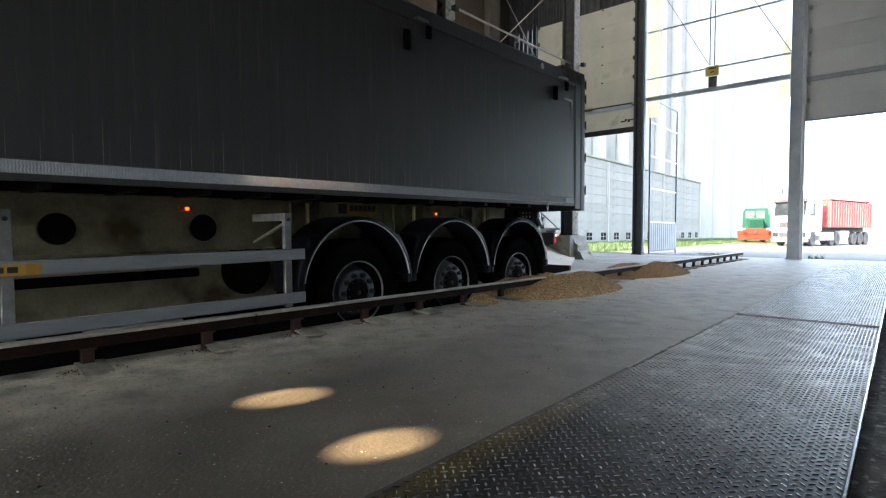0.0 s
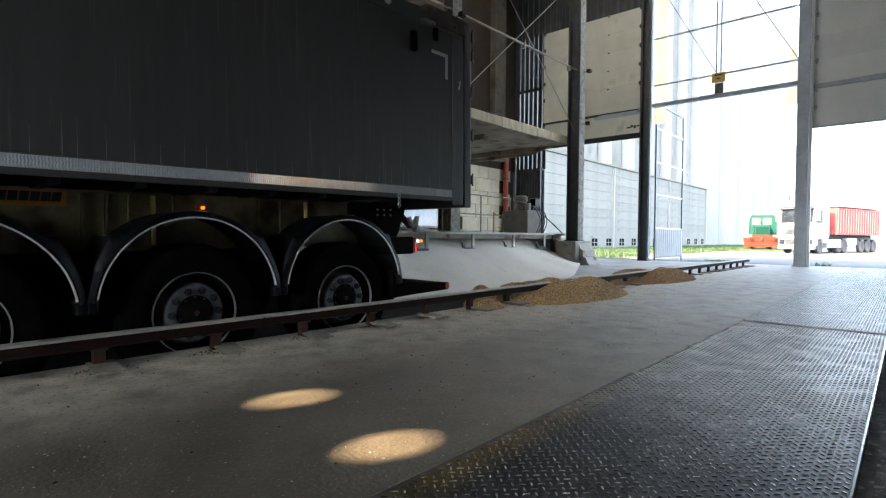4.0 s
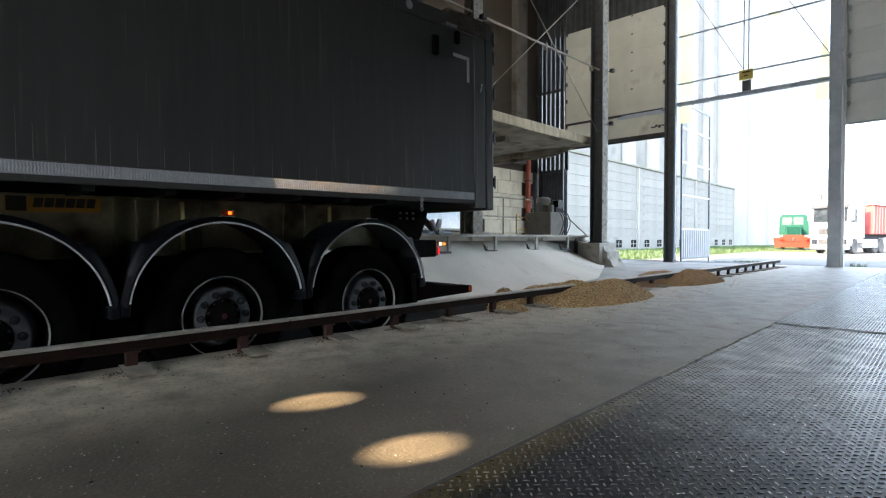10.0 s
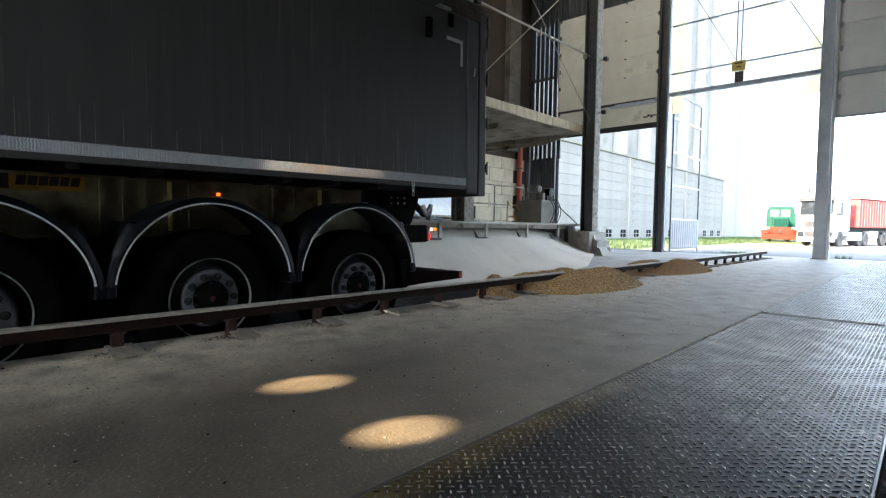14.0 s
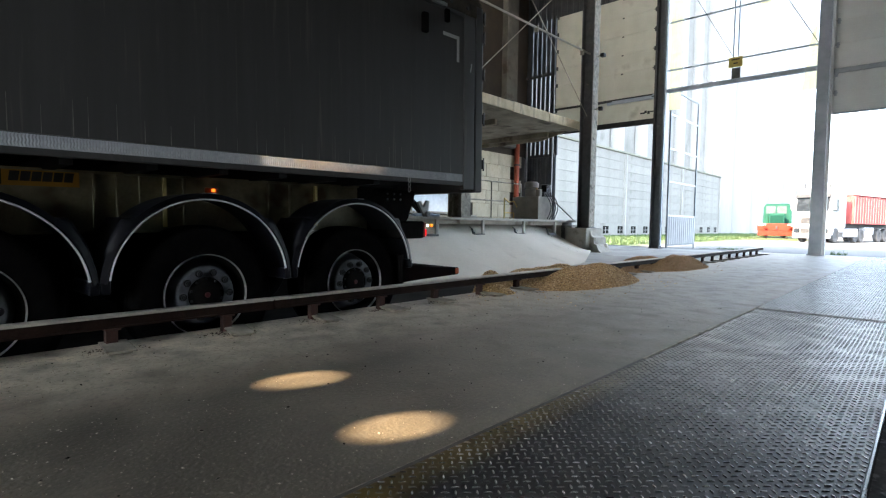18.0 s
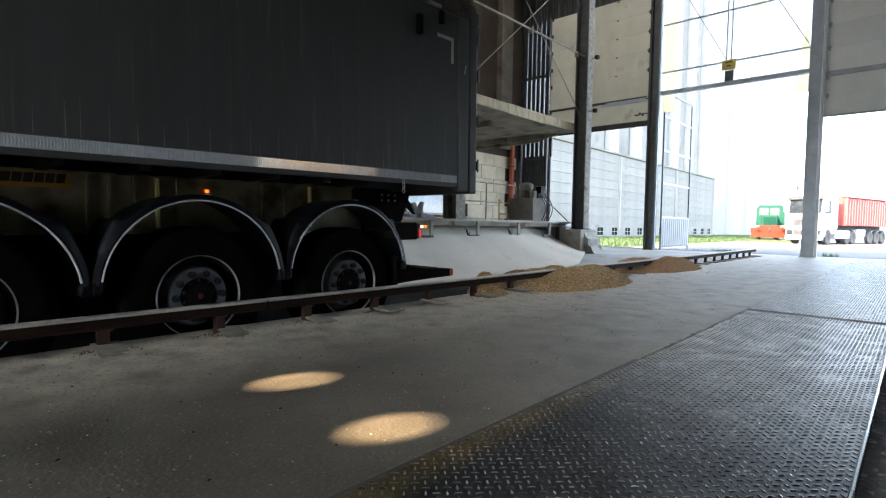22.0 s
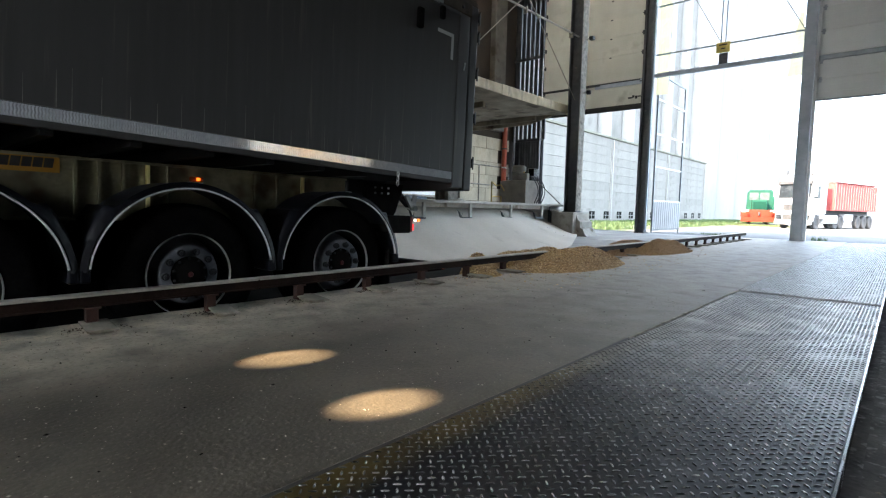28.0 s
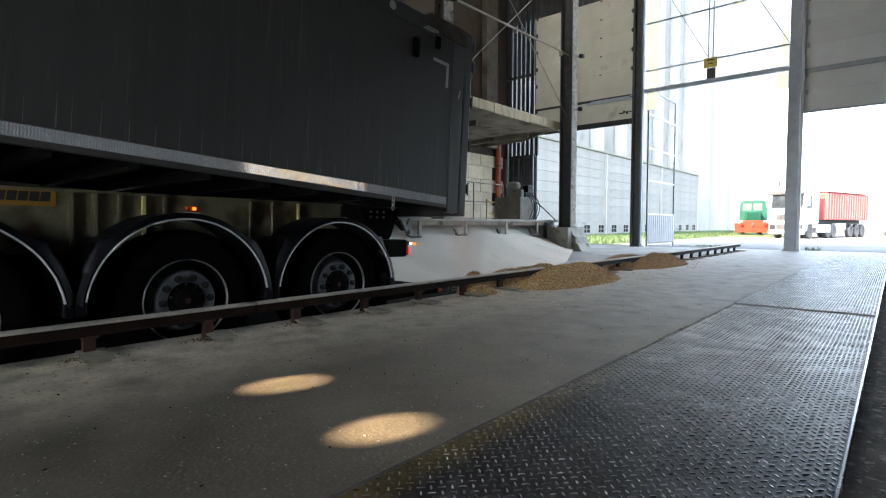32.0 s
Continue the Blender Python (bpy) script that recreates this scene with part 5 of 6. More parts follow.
# Added black sheet that stands in for the dark below the trailer.
part("underbody_shade_panel", boxed((-2.24, -4.7, 0.05), (-2.20, -0.75, 1.1)), HUB_BLACK, trailer)
# wheels
HUB_X, RADIUS = -0.065, 0.5


bm = rodded((-0.016, 0, 0), (0.004, 0, 0), 0.026, 14)
rod(bm, (0.004, 0, 0), (0.024, 0, 0), 0.018, 6)
rod(bm, (0.024, 0, 0), (0.034, 0, 0), 0.010, 8)
NUT_STEEL = surface("nut_steel", (0.012, 0.013, 0.016), (0.035, 0.037, 0.042), 30, 0.35, 0.5, bump=0)
NUT = shared("wheel_nut", bm, NUT_STEEL)


def wheel(yc, mirror):
    sx = -1 if mirror else 1
    prof = [(-0.055, 0.287), (-0.015, 0.296), (-0.01, 0.315), (0.0, 0.36), (0.0, 0.42), (-0.012, 0.468), (-0.04, 0.492), (-0.05, 0.494), (-0.06, 0.486), (-0.07, 0.496), (-0.12, 0.499), (-0.13, 0.49), (-0.14, 0.5), (-0.19, 0.5), (-0.20, 0.49), (-0.21, 0.5),
            (-0.26, 0.499), (-0.27, 0.49), (-0.28, 0.498), (-0.335, 0.494), (-0.373, 0.468), (-0.385, 0.42), (-0.375, 0.33), (-0.33, 0.287)]
    w = part("wheel", lathe([(sx * u, r) for u, r in prof], 64), RUBBER, trailer, "black truck tyre on a steel rim", (0, 0, 0), True)
    w.location = (HUB_X if not mirror else -WIDE - HUB_X, yc, 0.5)
    part("rim_flange", lathe([(sx * u, r) for u, r in ((-0.03, 0.284), (-0.012, 0.2855), (-0.009, 0.287), (-0.009, 0.2905), (-0.013, 0.292), (-0.03, 0.291))], 64), RIM_EDGE, w, "bright rim edge", smooth=True)
    part("rim_barrel", lathe([(sx * u, r) for u, r in ((-0.028, 0.284), (-0.10, 0.272), (-0.15, 0.268), (-0.20, 0.262), (-0.20, 0.21))], 48), HUB_BLACK, w, smooth=True)
    disc = part("rim_disc", lathe([(sx * u, r) for u, r in ((-0.21, 0.262), (-0.12, 0.235), (-0.06, 0.212), (-0.040, 0.202), (-0.034, 0.19), (-0.034, 0.130), (-0.045, 0.122))], 48), RIM_STEEL, w, "grey steel wheel disc", smooth=True)
    for k in range(10):
        a = 2 * math.pi * k / 10
        nut = new("wheel_nut", NUT)
        nut.parent = w
        nut.location = (sx * -0.022, 0.163 * math.cos(a), 0.163 * math.sin(a))
    part("hub", lathe([(sx * u, r) for u, r in ((-0.09, 0.128), (-0.036, 0.127), (-0.030, 0.108), (-0.02, 0.098), (-0.012, 0.085), (-0.012, 0.001))], 32), HUB_BLACK, w, smooth=True)
    for k in range(10):
        a = 2 * math.pi * (k + 0.5) / 10
        part("hub_bolt", shifted(rodded((sx * -0.03, 0, 0), (sx * -0.018, 0, 0), 0.009, 6), 0, 0.112 * math.cos(a), 0.112 * math.sin(a)), NUT_STEEL, w)
    part("hub_cap", lathe([(sx * u, r) for u, r in ((-0.0115, 0.020), (-0.006, 0.017), (-0.006, 0.001))], 20), HUB_RED, w, "dull red hub mark")
    return w


WHEELS = [(wheel(yc, mirror), yc, mirror) for yc in AXLES for mirror in (False, True)]
for yc in AXLES:
    part("axle", rodded((-2.1, yc, 0.55), (-0.45, yc, 0.55), 0.07, 12), HUB_BLACK, trailer)
    part("trailing_arm", bar(bmesh.new(), (-0.75, yc, 0.55), (-0.75, yc - 0.55, 0.92), 0.1, 0.08), HUB_BLACK, trailer)
    part("air_spring", lathe([(0, 0.02), (0, 0.12), (0.08, 0.15), (0.2, 0.15), (0.28, 0.11), (0.28, 0.02)], 20, "z"), RUBBER, trailer, origin=(0, 0, 0)).location = (-0.78, yc + 0.3, 0.66)

part("mud_flap", boxed((-0.45, -0.83, 0.36), (-0.03, -0.815, 0.72), 0.004), RUBBER, trailer, "black rubber mud flap")
# tail lamps, stalk lamp and underrun bar
tail = part("tail_lamp_box", boxed((-0.55, -0.86, 0.875), (-0.02, -0.56, 1.045), 0.012), HUB_BLACK, trailer, "black tail lamp box")
part("tail_lens", boxed((-0.50, -0.559, 0.885), (-0.018, -0.535, 1.035), 0.008), RED_LENS, tail, "red tail lamp lens")
part("tail_light", boxed((-0.17, -0.538, 0.90), (-0.012, -0.522, 0.965), 0.006), RED_LAMP, tail, "lit red tail light")
part("tail_top", boxed((-0.14, -0.538, 1.0), (-0.016, -0.528, 1.03), 0.004), RED_LENS, tail)
part("stalk_arm", rodded((-0.06, -0.57, 1.0), (-0.02, -0.44, 1.0), 0.010), RUBBER, tail)
part("stalk_lamp_front", rodded((-0.02, -0.512, 1.002), (-0.02, -0.494, 1.002), 0.013, 14), WHITE_LAMP, tail, "lit white marker")
part("stalk_lamp_rear", rodded((-0.02, -0.466, 1.002), (-0.02, -0.444, 1.002), 0.014, 14), AMBER, tail, "lit amber marker")
bumper = part("underrun_bar", extrude([(-0.80, 0.69), (-0.70, 0.61), (-0.4, 0.572), (0.0, 0.545), (0.0, 0.47), (-0.55, 0.46), (-0.80, 0.45)], -0.16, "x", -0.06), BAR_RUST, trailer, "dark red-brown underrun bar end")
part("end_lamp", boxed((-0.215, -0.045, 0.476), (-0.056, 0.012, 0.541), 0.008), AMBER_BODY, bumper, "round amber end reflector")
part("cross_bumper", boxed((-WIDE + 0.1, -0.16, 0.44), (-0.225, -0.02, 0.55), 0.02), HUB_BLACK, trailer)

# ---------------------------------------------------------------- yard: grass, silo, far buildings
def blades(name, region, count, size, z, material, label, category="grass", wide=0.035):
    """Many thin upright blades on a patch of ground, as one mesh."""
    rng = np.random.RandomState(5)
    x0, x1, y0, y1 = region
    px, py = rng.uniform(x0, x1, count), y0 + (y1 - y0) * rng.uniform(0, 1, count) ** 1.6
    a, h = rng.uniform(0, np.pi, count), size * rng.uniform(0.4, 1.0, count)
    keep = np.array([noise.noise((u * 0.35, v * 0.35, 2.0)) > -0.22 for u, v in zip(px, py)])
    px, py, a, h = px[keep], py[keep], a[keep], h[keep]
    w = wide * (1 + py / 60)
    lean = rng.uniform(-0.3, 0.3, (len(px), 2)) * h[:, None]
    p0 = np.stack([px - w * np.cos(a), py - w * np.sin(a), np.full_like(px, z)], -1)
    p1 = np.stack([px + w * np.cos(a), py + w * np.sin(a), np.full_like(px, z)], -1)
    p2 = np.stack([px + lean[:, 0], py + lean[:, 1], z + h], -1)
    verts = np.stack([p0, p1, p2], 1).reshape(-1, 3)
    faces = np.arange(len(verts)).reshape(-1, 3)
    return tagged(new(name, raw(name, verts.tolist(), faces.tolist(), material)), label, category, kind="stuff")


bm = bmesh.new()
nx, ny = 12, 60
grid = [[bm.verts.new((-22 + 10.4 * i / nx + (0.5 * noise.noise((j * 0.7, 3, 0)) if i == nx else 0), 20 + 90 * j / ny, -0.338 if i in (0, nx) or j in (0, ny) else -0.27 + 0.06 * noise.noise((i * 0.9, j * 0.8, 0)))) for i in range(nx + 1)] for j in range(ny + 1)]
for p, q in zip(grid, grid[1:]):
    for i in range(nx):
        bm.faces.new((p[i], p[i + 1], q[i + 1], q[i]))
whole("ground_grass", bm, GRASS_SOIL, "bright green rough grass verge below the silo wall", "grass", "structure", smooth=True)
blades("grass_blades", (-21.6, -11.7, 21, 90), 16000, 0.26, -0.29, GRASS_BLADE, "tufts of bright green grass on the verge")
blades("weeds", (-2.0, -1.65, 18.2, 18.7), 60, 0.17, -0.02, GRASS_BLADE, "small tuft of weeds at the door column", "weeds", 0.008)
blades("weeds", (-6.3, -4.9, 20.9, 22.6), 700, 0.10, -0.12, GRASS_BLADE, "low weeds on the apron", "weeds", 0.012)

silo = thing("silo_building", (-23, 50, -0.3), "long pale concrete grain silo with pilasters", "building")
SILO_X = -22.0
part("wall", boxed((-26, 14, -0.33), (SILO_X - 0.06, 82, 7.7)), SILO_PANEL, silo)
slab = shared("wall_panel", boxed((0, 0, 0), (0.07, 7.985, 0.832)), SILO_PANEL)
for r in range(8):
    for k in range(8):
        piece("wall_panel", slab, silo, (SILO_X - 0.06, 18 + 8.0 * k, 0.93 + 0.852 * r))
part("plinth", boxed((SILO_X - 0.1, 14, -0.33), (SILO_X + 0.02, 82, 0.92), 0.02), SILO_PANEL, silo)
part("coping", boxed((-26, 14, 7.76), (SILO_X + 0.12, 82, 7.95), 0.02), MOSS, silo, "weathered mossy coping")
for y in (18, 34, 50, 66, 81.6):
    part("downpipe", rodded((SILO_X + 0.12, y, -0.3), (SILO_X + 0.12, y, 7.7), 0.05, 10), SILO_WHITE, silo)
    part("pilaster", boxed((SILO_X - 0.05, y - 0.35, -0.3), (SILO_X + 0.06, y - 0.1, 7.7)), SILO_PANEL, silo)
for k in range(20):
    y = 20.6 + 3.1 * k
    w = part("window", boxed((SILO_X + 0.005, y, -0.02), (SILO_X + 0.03, y + 1.15, 0.68)), HUB_BLACK, silo)
    bm = boxed((SILO_X + 0.025, y + 0.46, 0.0), (SILO_X + 0.05, y + 0.50, 0.6))
    box(bm, (SILO_X + 0.025, y, 0.29), (SILO_X + 0.05, y + 1.15, 0.325))
    part("glazing_bar", bm, SILO_WHITE, w)
part("upper_wall", boxed((-40, 14, 7.7), (-24.5, 82, 50)), SILO_PANEL, silo)
for k in range(12):
    y = 15 + 6.1 * k
    part("upper_pier", boxed((-24.49, y, 8.0), (-23.6, y + 1.5, 50), 0.05), SILO_WHITE, silo)
    part("upper_panel", boxed((-24.49, y + 2.2, 8.2), (-24.25, y + 5.4, 49)), SILO_PANEL, silo)
far = thing("silo_battery", (-24, 105, -0.3), "row of tall pale silo cylinders far behind the yard", "silo")
for k in range(6):
    cyl = lathe([(0, 4.4), (58, 4.4), (58.5, 4.0), (58.5, 0.1)], 40, "z")
    part("silo_cell", shifted(cyl, -26.5 + 0.6 * k, 88 + 9.0 * k, -0.33), SILO_CELL, far, smooth=True)

# ---------------------------------------------------------------- parked tipper lorry
def lorry(at, turn):
    lo = thing("lorry", (0, 0, 0), "white lorry with a long red tipping trailer parked in the yard", "lorry")
    cab = part("cab", extrude([(0.0, 0.55), (0.0, 1.7), (0.22, 3.15), (0.45, 3.4), (0.9, 3.82), (2.1, 3.9), (2.3, 3.5), (2.3, 0.75), (1.6, 0.75), (1.45, 1.02), (0.75, 1.02), (0.55, 0.55)], 2.46, "x", 0.02), TRUCK_WHITE, lo, "white cab")
    part("windscreen", extrude([(0.06, 2.15), (0.19, 3.1), (0.21, 3.1), (0.09, 2.15)], 2.2, "x", 0.15), WINDOW_DARK, cab)
    part("sun_visor", extrude([(0.0, 3.12), (0.2, 3.35), (0.24, 3.3), (0.1, 3.08)], 2.3, "x", 0.1), TRUCK_BLACK, cab)
    for z0, z1 in ((1.3, 1.72), (0.62, 1.0)):
        part("grille", boxed((0.55, -0.03, z0), (1.95, 0.0, z1), 0.02), TRUCK_BLACK, cab)
    part("bumper", boxed((0.0, -0.10, 0.3), (2.5, 0.3, 0.62), 0.06), TRUCK_WHITE, cab)
    for x0 in (0.1, 2.0):
        part("headlight", boxed((x0, -0.06, 0.66), (x0 + 0.4, 0.0, 1.0), 0.05), WINDOW_DARK, cab)
    for x0 in (0.0, 2.49):
        part("side_window", extrude([(0.35, 2.15), (0.5, 3.0), (1.3, 3.0), (1.3, 2.15)], 0.02, "x", x0), WINDOW_DARK, cab)
        part("mirror", boxed((x0 - 0.28 if x0 < 1 else x0 + 0.03, 0.1, 2.25), (x0 - 0.02 if x0 < 1 else x0 + 0.3, 0.25, 3.1), 0.06), TRUCK_WHITE, cab)
    for x0 in (0.4, 0.9, 1.6, 2.1):
        part("roof_lamp", rodded((x0, 0.75, 3.74), (x0, 0.75, 4.1), 0.05), TRUCK_BLACK, cab)
    part("chassis", boxed((0.8, 1.0, 0.7), (1.7, 6.5, 1.0)), TRUCK_BLACK, lo)
    part("side_skirt", boxed((0.04, 2.4, 0.4), (2.46, 4.9, 1.0), 0.05), TRUCK_WHITE, lo)
    part("fairing", boxed((0.04, 2.32, 1.05), (2.46, 2.7, 3.6), 0.06), TRUCK_WHITE, lo)
    # Red with the glare over the yard put into it.
    tub = part("tipping_trailer", boxed((0.0, 3.9, 1.35), (2.5, 12.6, 3.3)), TRAILER_RED, lo, "red ribbed trailer body, its colour paled for glare")
    for k in range(18):
        part("rib", boxed((2.5, 4.0 + 0.49 * k, 1.4), (2.55, 4.05 + 0.49 * k, 3.3)), RIB_PALE, tub)
    for k in range(7):
        part("front_rib", boxed((0.15 + 0.35 * k, 3.86, 1.4), (0.22 + 0.35 * k, 3.9, 3.3)), TRAILER_RED, tub)
    part("top_rail", boxed((-0.03, 3.85, 3.35), (2.56, 12.63, 3.42)), TRAILER_RED, tub)
    part("trailer_frame", boxed((0.6, 4.2, 1.0), (1.9, 12.5, 1.34)), TRUCK_BLACK, lo)
    part("landing_box", boxed((2.0, 6.3, 0.6), (2.45, 7.9, 1.1), 0.03), TRUCK_WHITE, lo)
    prof = [(-0.15, 0.28), (-0.16, 0.45), (-0.12, 0.5), (0.12, 0.5), (0.16, 0.45), (0.15, 0.28)]
    for y in (1.15, 4.55, 5.6, 9.0, 10.3, 11.6):
        for x in (0.2, 2.3):
            w = part("wheel", shifted(lathe(prof, 28), x, y, 0.5), TYRE_HAZED, lo)
            part("rim", shifted(lathe([(-0.14, 0.28), (-0.1, 0.2), (-0.1, 0.01), (0.1, 0.01), (0.1, 0.2), (0.14, 0.28)], 24), x, y, 0.5), TYRE_HAZED, w)
    for y in (9.0, 10.3, 11.6):
        part("mudguard", boxed((2.05, y - 0.58, 1.02), (2.5, y + 0.58, 1.07), 0.02), TRUCK_BLACK, lo)
    lo.matrix_basis = pose(*at, 0, 0, turn) @ Matrix.Diagonal((1.0, 1.0, 1.1, 1))
    return lo


lorry((-7.72, 48.4, -0.34), -15.5)

# ---------------------------------------------------------------- small shunting locomotive on a grassy track
loco = thing("locomotive", (0, 0, 0), "small green and orange shunting locomotive", "locomotive")
part("buffer_beam", boxed((-1.5, 0.0, 0.55), (1.5, 0.35, 1.15), 0.03), LOCO_ORANGE, loco, "orange buffer beam")
part("skirt", boxed((-1.45, 0.02, 0.12), (1.45, 0.3, 0.56), 0.02), LOCO_ORANGE, loco)
part("frame", boxed((-1.42, 0.35, 0.5), (1.42, 6.0, 1.05)), LOCO_ORANGE, loco)
hood = part("hood", boxed((-0.62, 0.4, 1.051), (0.62, 2.4, 2.05), 0.08), LOCO_GREEN, loco, "green engine hood")
part("radiator", boxed((-0.5, 0.37, 1.2), (0.5, 0.4, 1.85)), LOCO_DARK, hood, "dark radiator grille")
cab_ = part("cab", extrude([(-1.05, 1.051), (1.25, 1.051), (1.2, 2.7), (0.95, 2.95), (-0.8, 2.95), (-1.0, 2.7)], 2.4, "y", 2.4), LOCO_GREEN, loco, "green cab")
for x0, x1 in ((-0.82, -0.06), (0.06, 0.82)):
    part("cab_window", boxed((x0, 2.38, 2.05), (x1, 2.4, 2.72), 0.01), GLASS_PALE, cab_)
part("rear_hood", boxed((-0.9, 4.81, 1.051), (0.9, 5.9, 1.9), 0.06), LOCO_GREEN, loco)
for x in (-0.95, 0.95):
    bmp = part("buffer", rodded((x, -0.35, 0.9), (x, 0.0, 0.9), 0.07, 14), LOCO_ORANGE, loco)
    part("buffer_head", rodded((x, -0.4, 0.9), (x, -0.35, 0.9), 0.13, 18), LOCO_ORANGE, bmp)
    part("lamp", boxed((x * 1.2 - 0.3, -0.03, 0.93), (x * 1.2 + 0.3, 0.0, 1.14), 0.02), TRUCK_WHITE, loco)
part("coupling_hook", boxed((-0.08, -0.15, 0.65), (0.08, 0.0, 0.95), 0.02), TRUCK_BLACK, loco)
for y in (1.4, 4.3):
    for x in (-0.75, 0.75):
        part("wheel", shifted(lathe([(-0.07, 0.05), (-0.07, 0.5), (0.07, 0.47), (0.07, 0.05)], 24), x, y, 0.5), TRUCK_BLACK, loco)
loco.matrix_basis = pose(-10.1, 55.5, -0.09, 0, 0, 12) @ Matrix.Diagonal((1.0, 1.0, 1.06, 1))
track = thing("railway_track", (-10.6, 57, -0.34), "overgrown rails on a low gravel bed", "railway track", kind="structure")
bed = extrude([(-2.6, -0.34), (-1.7, -0.2), (1.7, -0.2), (2.6, -0.34)], 14, "y", -2)
bmesh.ops.transform(bed, matrix=pose(-10.1, 55.5, 0, 0, 0, 12), verts=bed.verts)
part("bed", bed, GRASS_SOIL, track)
for x in (-0.75, 0.75):
    b = boxed((x - 0.035, -2, -0.2), (x + 0.035, 12, -0.09))
    bmesh.ops.transform(b, matrix=pose(-10.1, 55.5, 0, 0, 0, 12), verts=b.verts)
    part("rail", b, RAIL_STEEL, track)


# ---------------------------------------------------------------- far bushes and trees beyond the yard
def tree(at, height, seed):
    rng = random.Random(seed)
    x, y, z = at
    t = thing("tree", at, "leafy yellow-green tree at the far edge of the yard", "tree", "far trees")
    bm = rodded((x, y, z), (x + 0.2, y, z + height * 0.5), 0.28, 8, 0.14)
    for k in range(7):
        a = rng.uniform(0, 6.28)
        b = Vector((x + 0.15, y, z + height * rng.uniform(0.25, 0.5)))
        rod(bm, b, b + Vector((math.cos(a) * height * 0.26, math.sin(a) * height * 0.26, height * rng.uniform(0.15, 0.35))), 0.1, 6, 0.03)
    part("trunk", bm, BARK, t)
    verts, faces = [], []
    for k in range(90):
        a, r = rng.uniform(0, 6.28), height * 0.36 * math.sqrt(rng.uniform(0, 1))
        c = Vector((x + r * math.cos(a), y + r * math.sin(a), z + height * (0.42 + 0.5 * rng.uniform(0, 1) * (1 - (r / (height * 0.42)) ** 2))))
        for j in range(34):
            p = c + Vector([rng.gauss(0, height * 0.055) for _ in range(3)])
            u = Vector([rng.uniform(-1, 1) for _ in range(3)]).normalized() * 0.17
            v = u.orthogonal().normalized() * 0.12
            n0 = len(verts)
            verts += [tuple(p + u - Vector(at)), tuple(p + v - Vector(at)), tuple(p - u - Vector(at)), tuple(p - v - Vector(at))]
            faces.append((n0, n0 + 1, n0 + 2, n0 + 3))
    crown = new("crown", raw("crown", verts, faces, LEAF))
    crown.parent = t
    return t


for i, (x, y, h) in enumerate(((4.2, 84, 5.5), (8.0, 88, 6.5), (12.5, 86, 6.0), (17, 92, 7.5), (2.2, 96, 4.2))):
    tree((x, y, -0.34), h, i)
blades("grass_blades", (-1.0, 26, 70, 84), 5000, 0.5, -0.34, GRASS_BLADE, "green verge beyond the parked lorry")

# ---------------------------------------------------------------- grain heaps and crumbs
def heap(name, cones, region, label, material, n=(44, 90), seed=1):
    x0, x1, y0, y1 = region

    def ground(x, y):
        return 0.0 if x > FLOOR_EDGE else -0.28 + max(0.0, y - 8.0) / 4.5 * 0.265

    def height(x, y):
        g = ground(x, y)
        best = g - 0.03
        for cx, cy, top, rx, ry, round_ in cones:
            d = math.sqrt(((x - cx) / rx) ** 2 + ((y - cy) / ry) ** 2)
            rough = 0.05 * noise.noise((x * 2.6, y * 2.6, seed)) + 0.012 * noise.noise((x * 14, y * 14, seed))
            soft = max(0.0, 1 - d ** round_)
            best = max(best, g - 0.03 + (top - g + 0.03) * soft + rough * min(1, max(0.0, 1.02 - d) * 3))
        return best

    pts = [[(x0 + (x1 - x0) * i / n[0], y0 + (y1 - y0) * j / n[1]) for i in range(n[0] + 1)] for j in range(n[1] + 1)]
    h = thing(name, ((x0 + x1) / 2, (y0 + y1) / 2, 0.0), label, "grain heap", "grain heaps")
    bm = bmesh.new()
    vs = [[bm.verts.new((x, y, height(x, y))) for x, y in row] for row in pts]
    for p, q in zip(vs, vs[1:]):
        for i in range(n[0]):
            quad = (p[i], p[i + 1], q[i + 1], q[i])
            if max(v.co.z - ground(v.co.x, v.co.y) for v in quad) > -0.012:
                bm.faces.new(quad)
    loose = [v for v in bm.verts if not v.link_faces]
    for v in loose:
        bm.verts.remove(v)
    part("grain_body", bm, material, h, smooth=True)
    rng = np.random.RandomState(seed)
    spots = []
    while len(spots) < 15000:
        x, y = rng.uniform(x0, x1), rng.uniform(y0, y1)
        z = height(x, y)
        over = z - ground(x, y)
        if over > -0.01 or (over > -0.031 and rng.rand() < 0.008):
            spots.append((x, y, max(z, ground(x, y)) + 0.002))
    kernels(np.array(spots), 0.0075, KERNEL if material is GRAIN else BRAN, h, rng, "kernel_scatter", "loose grain kernels")
    return h


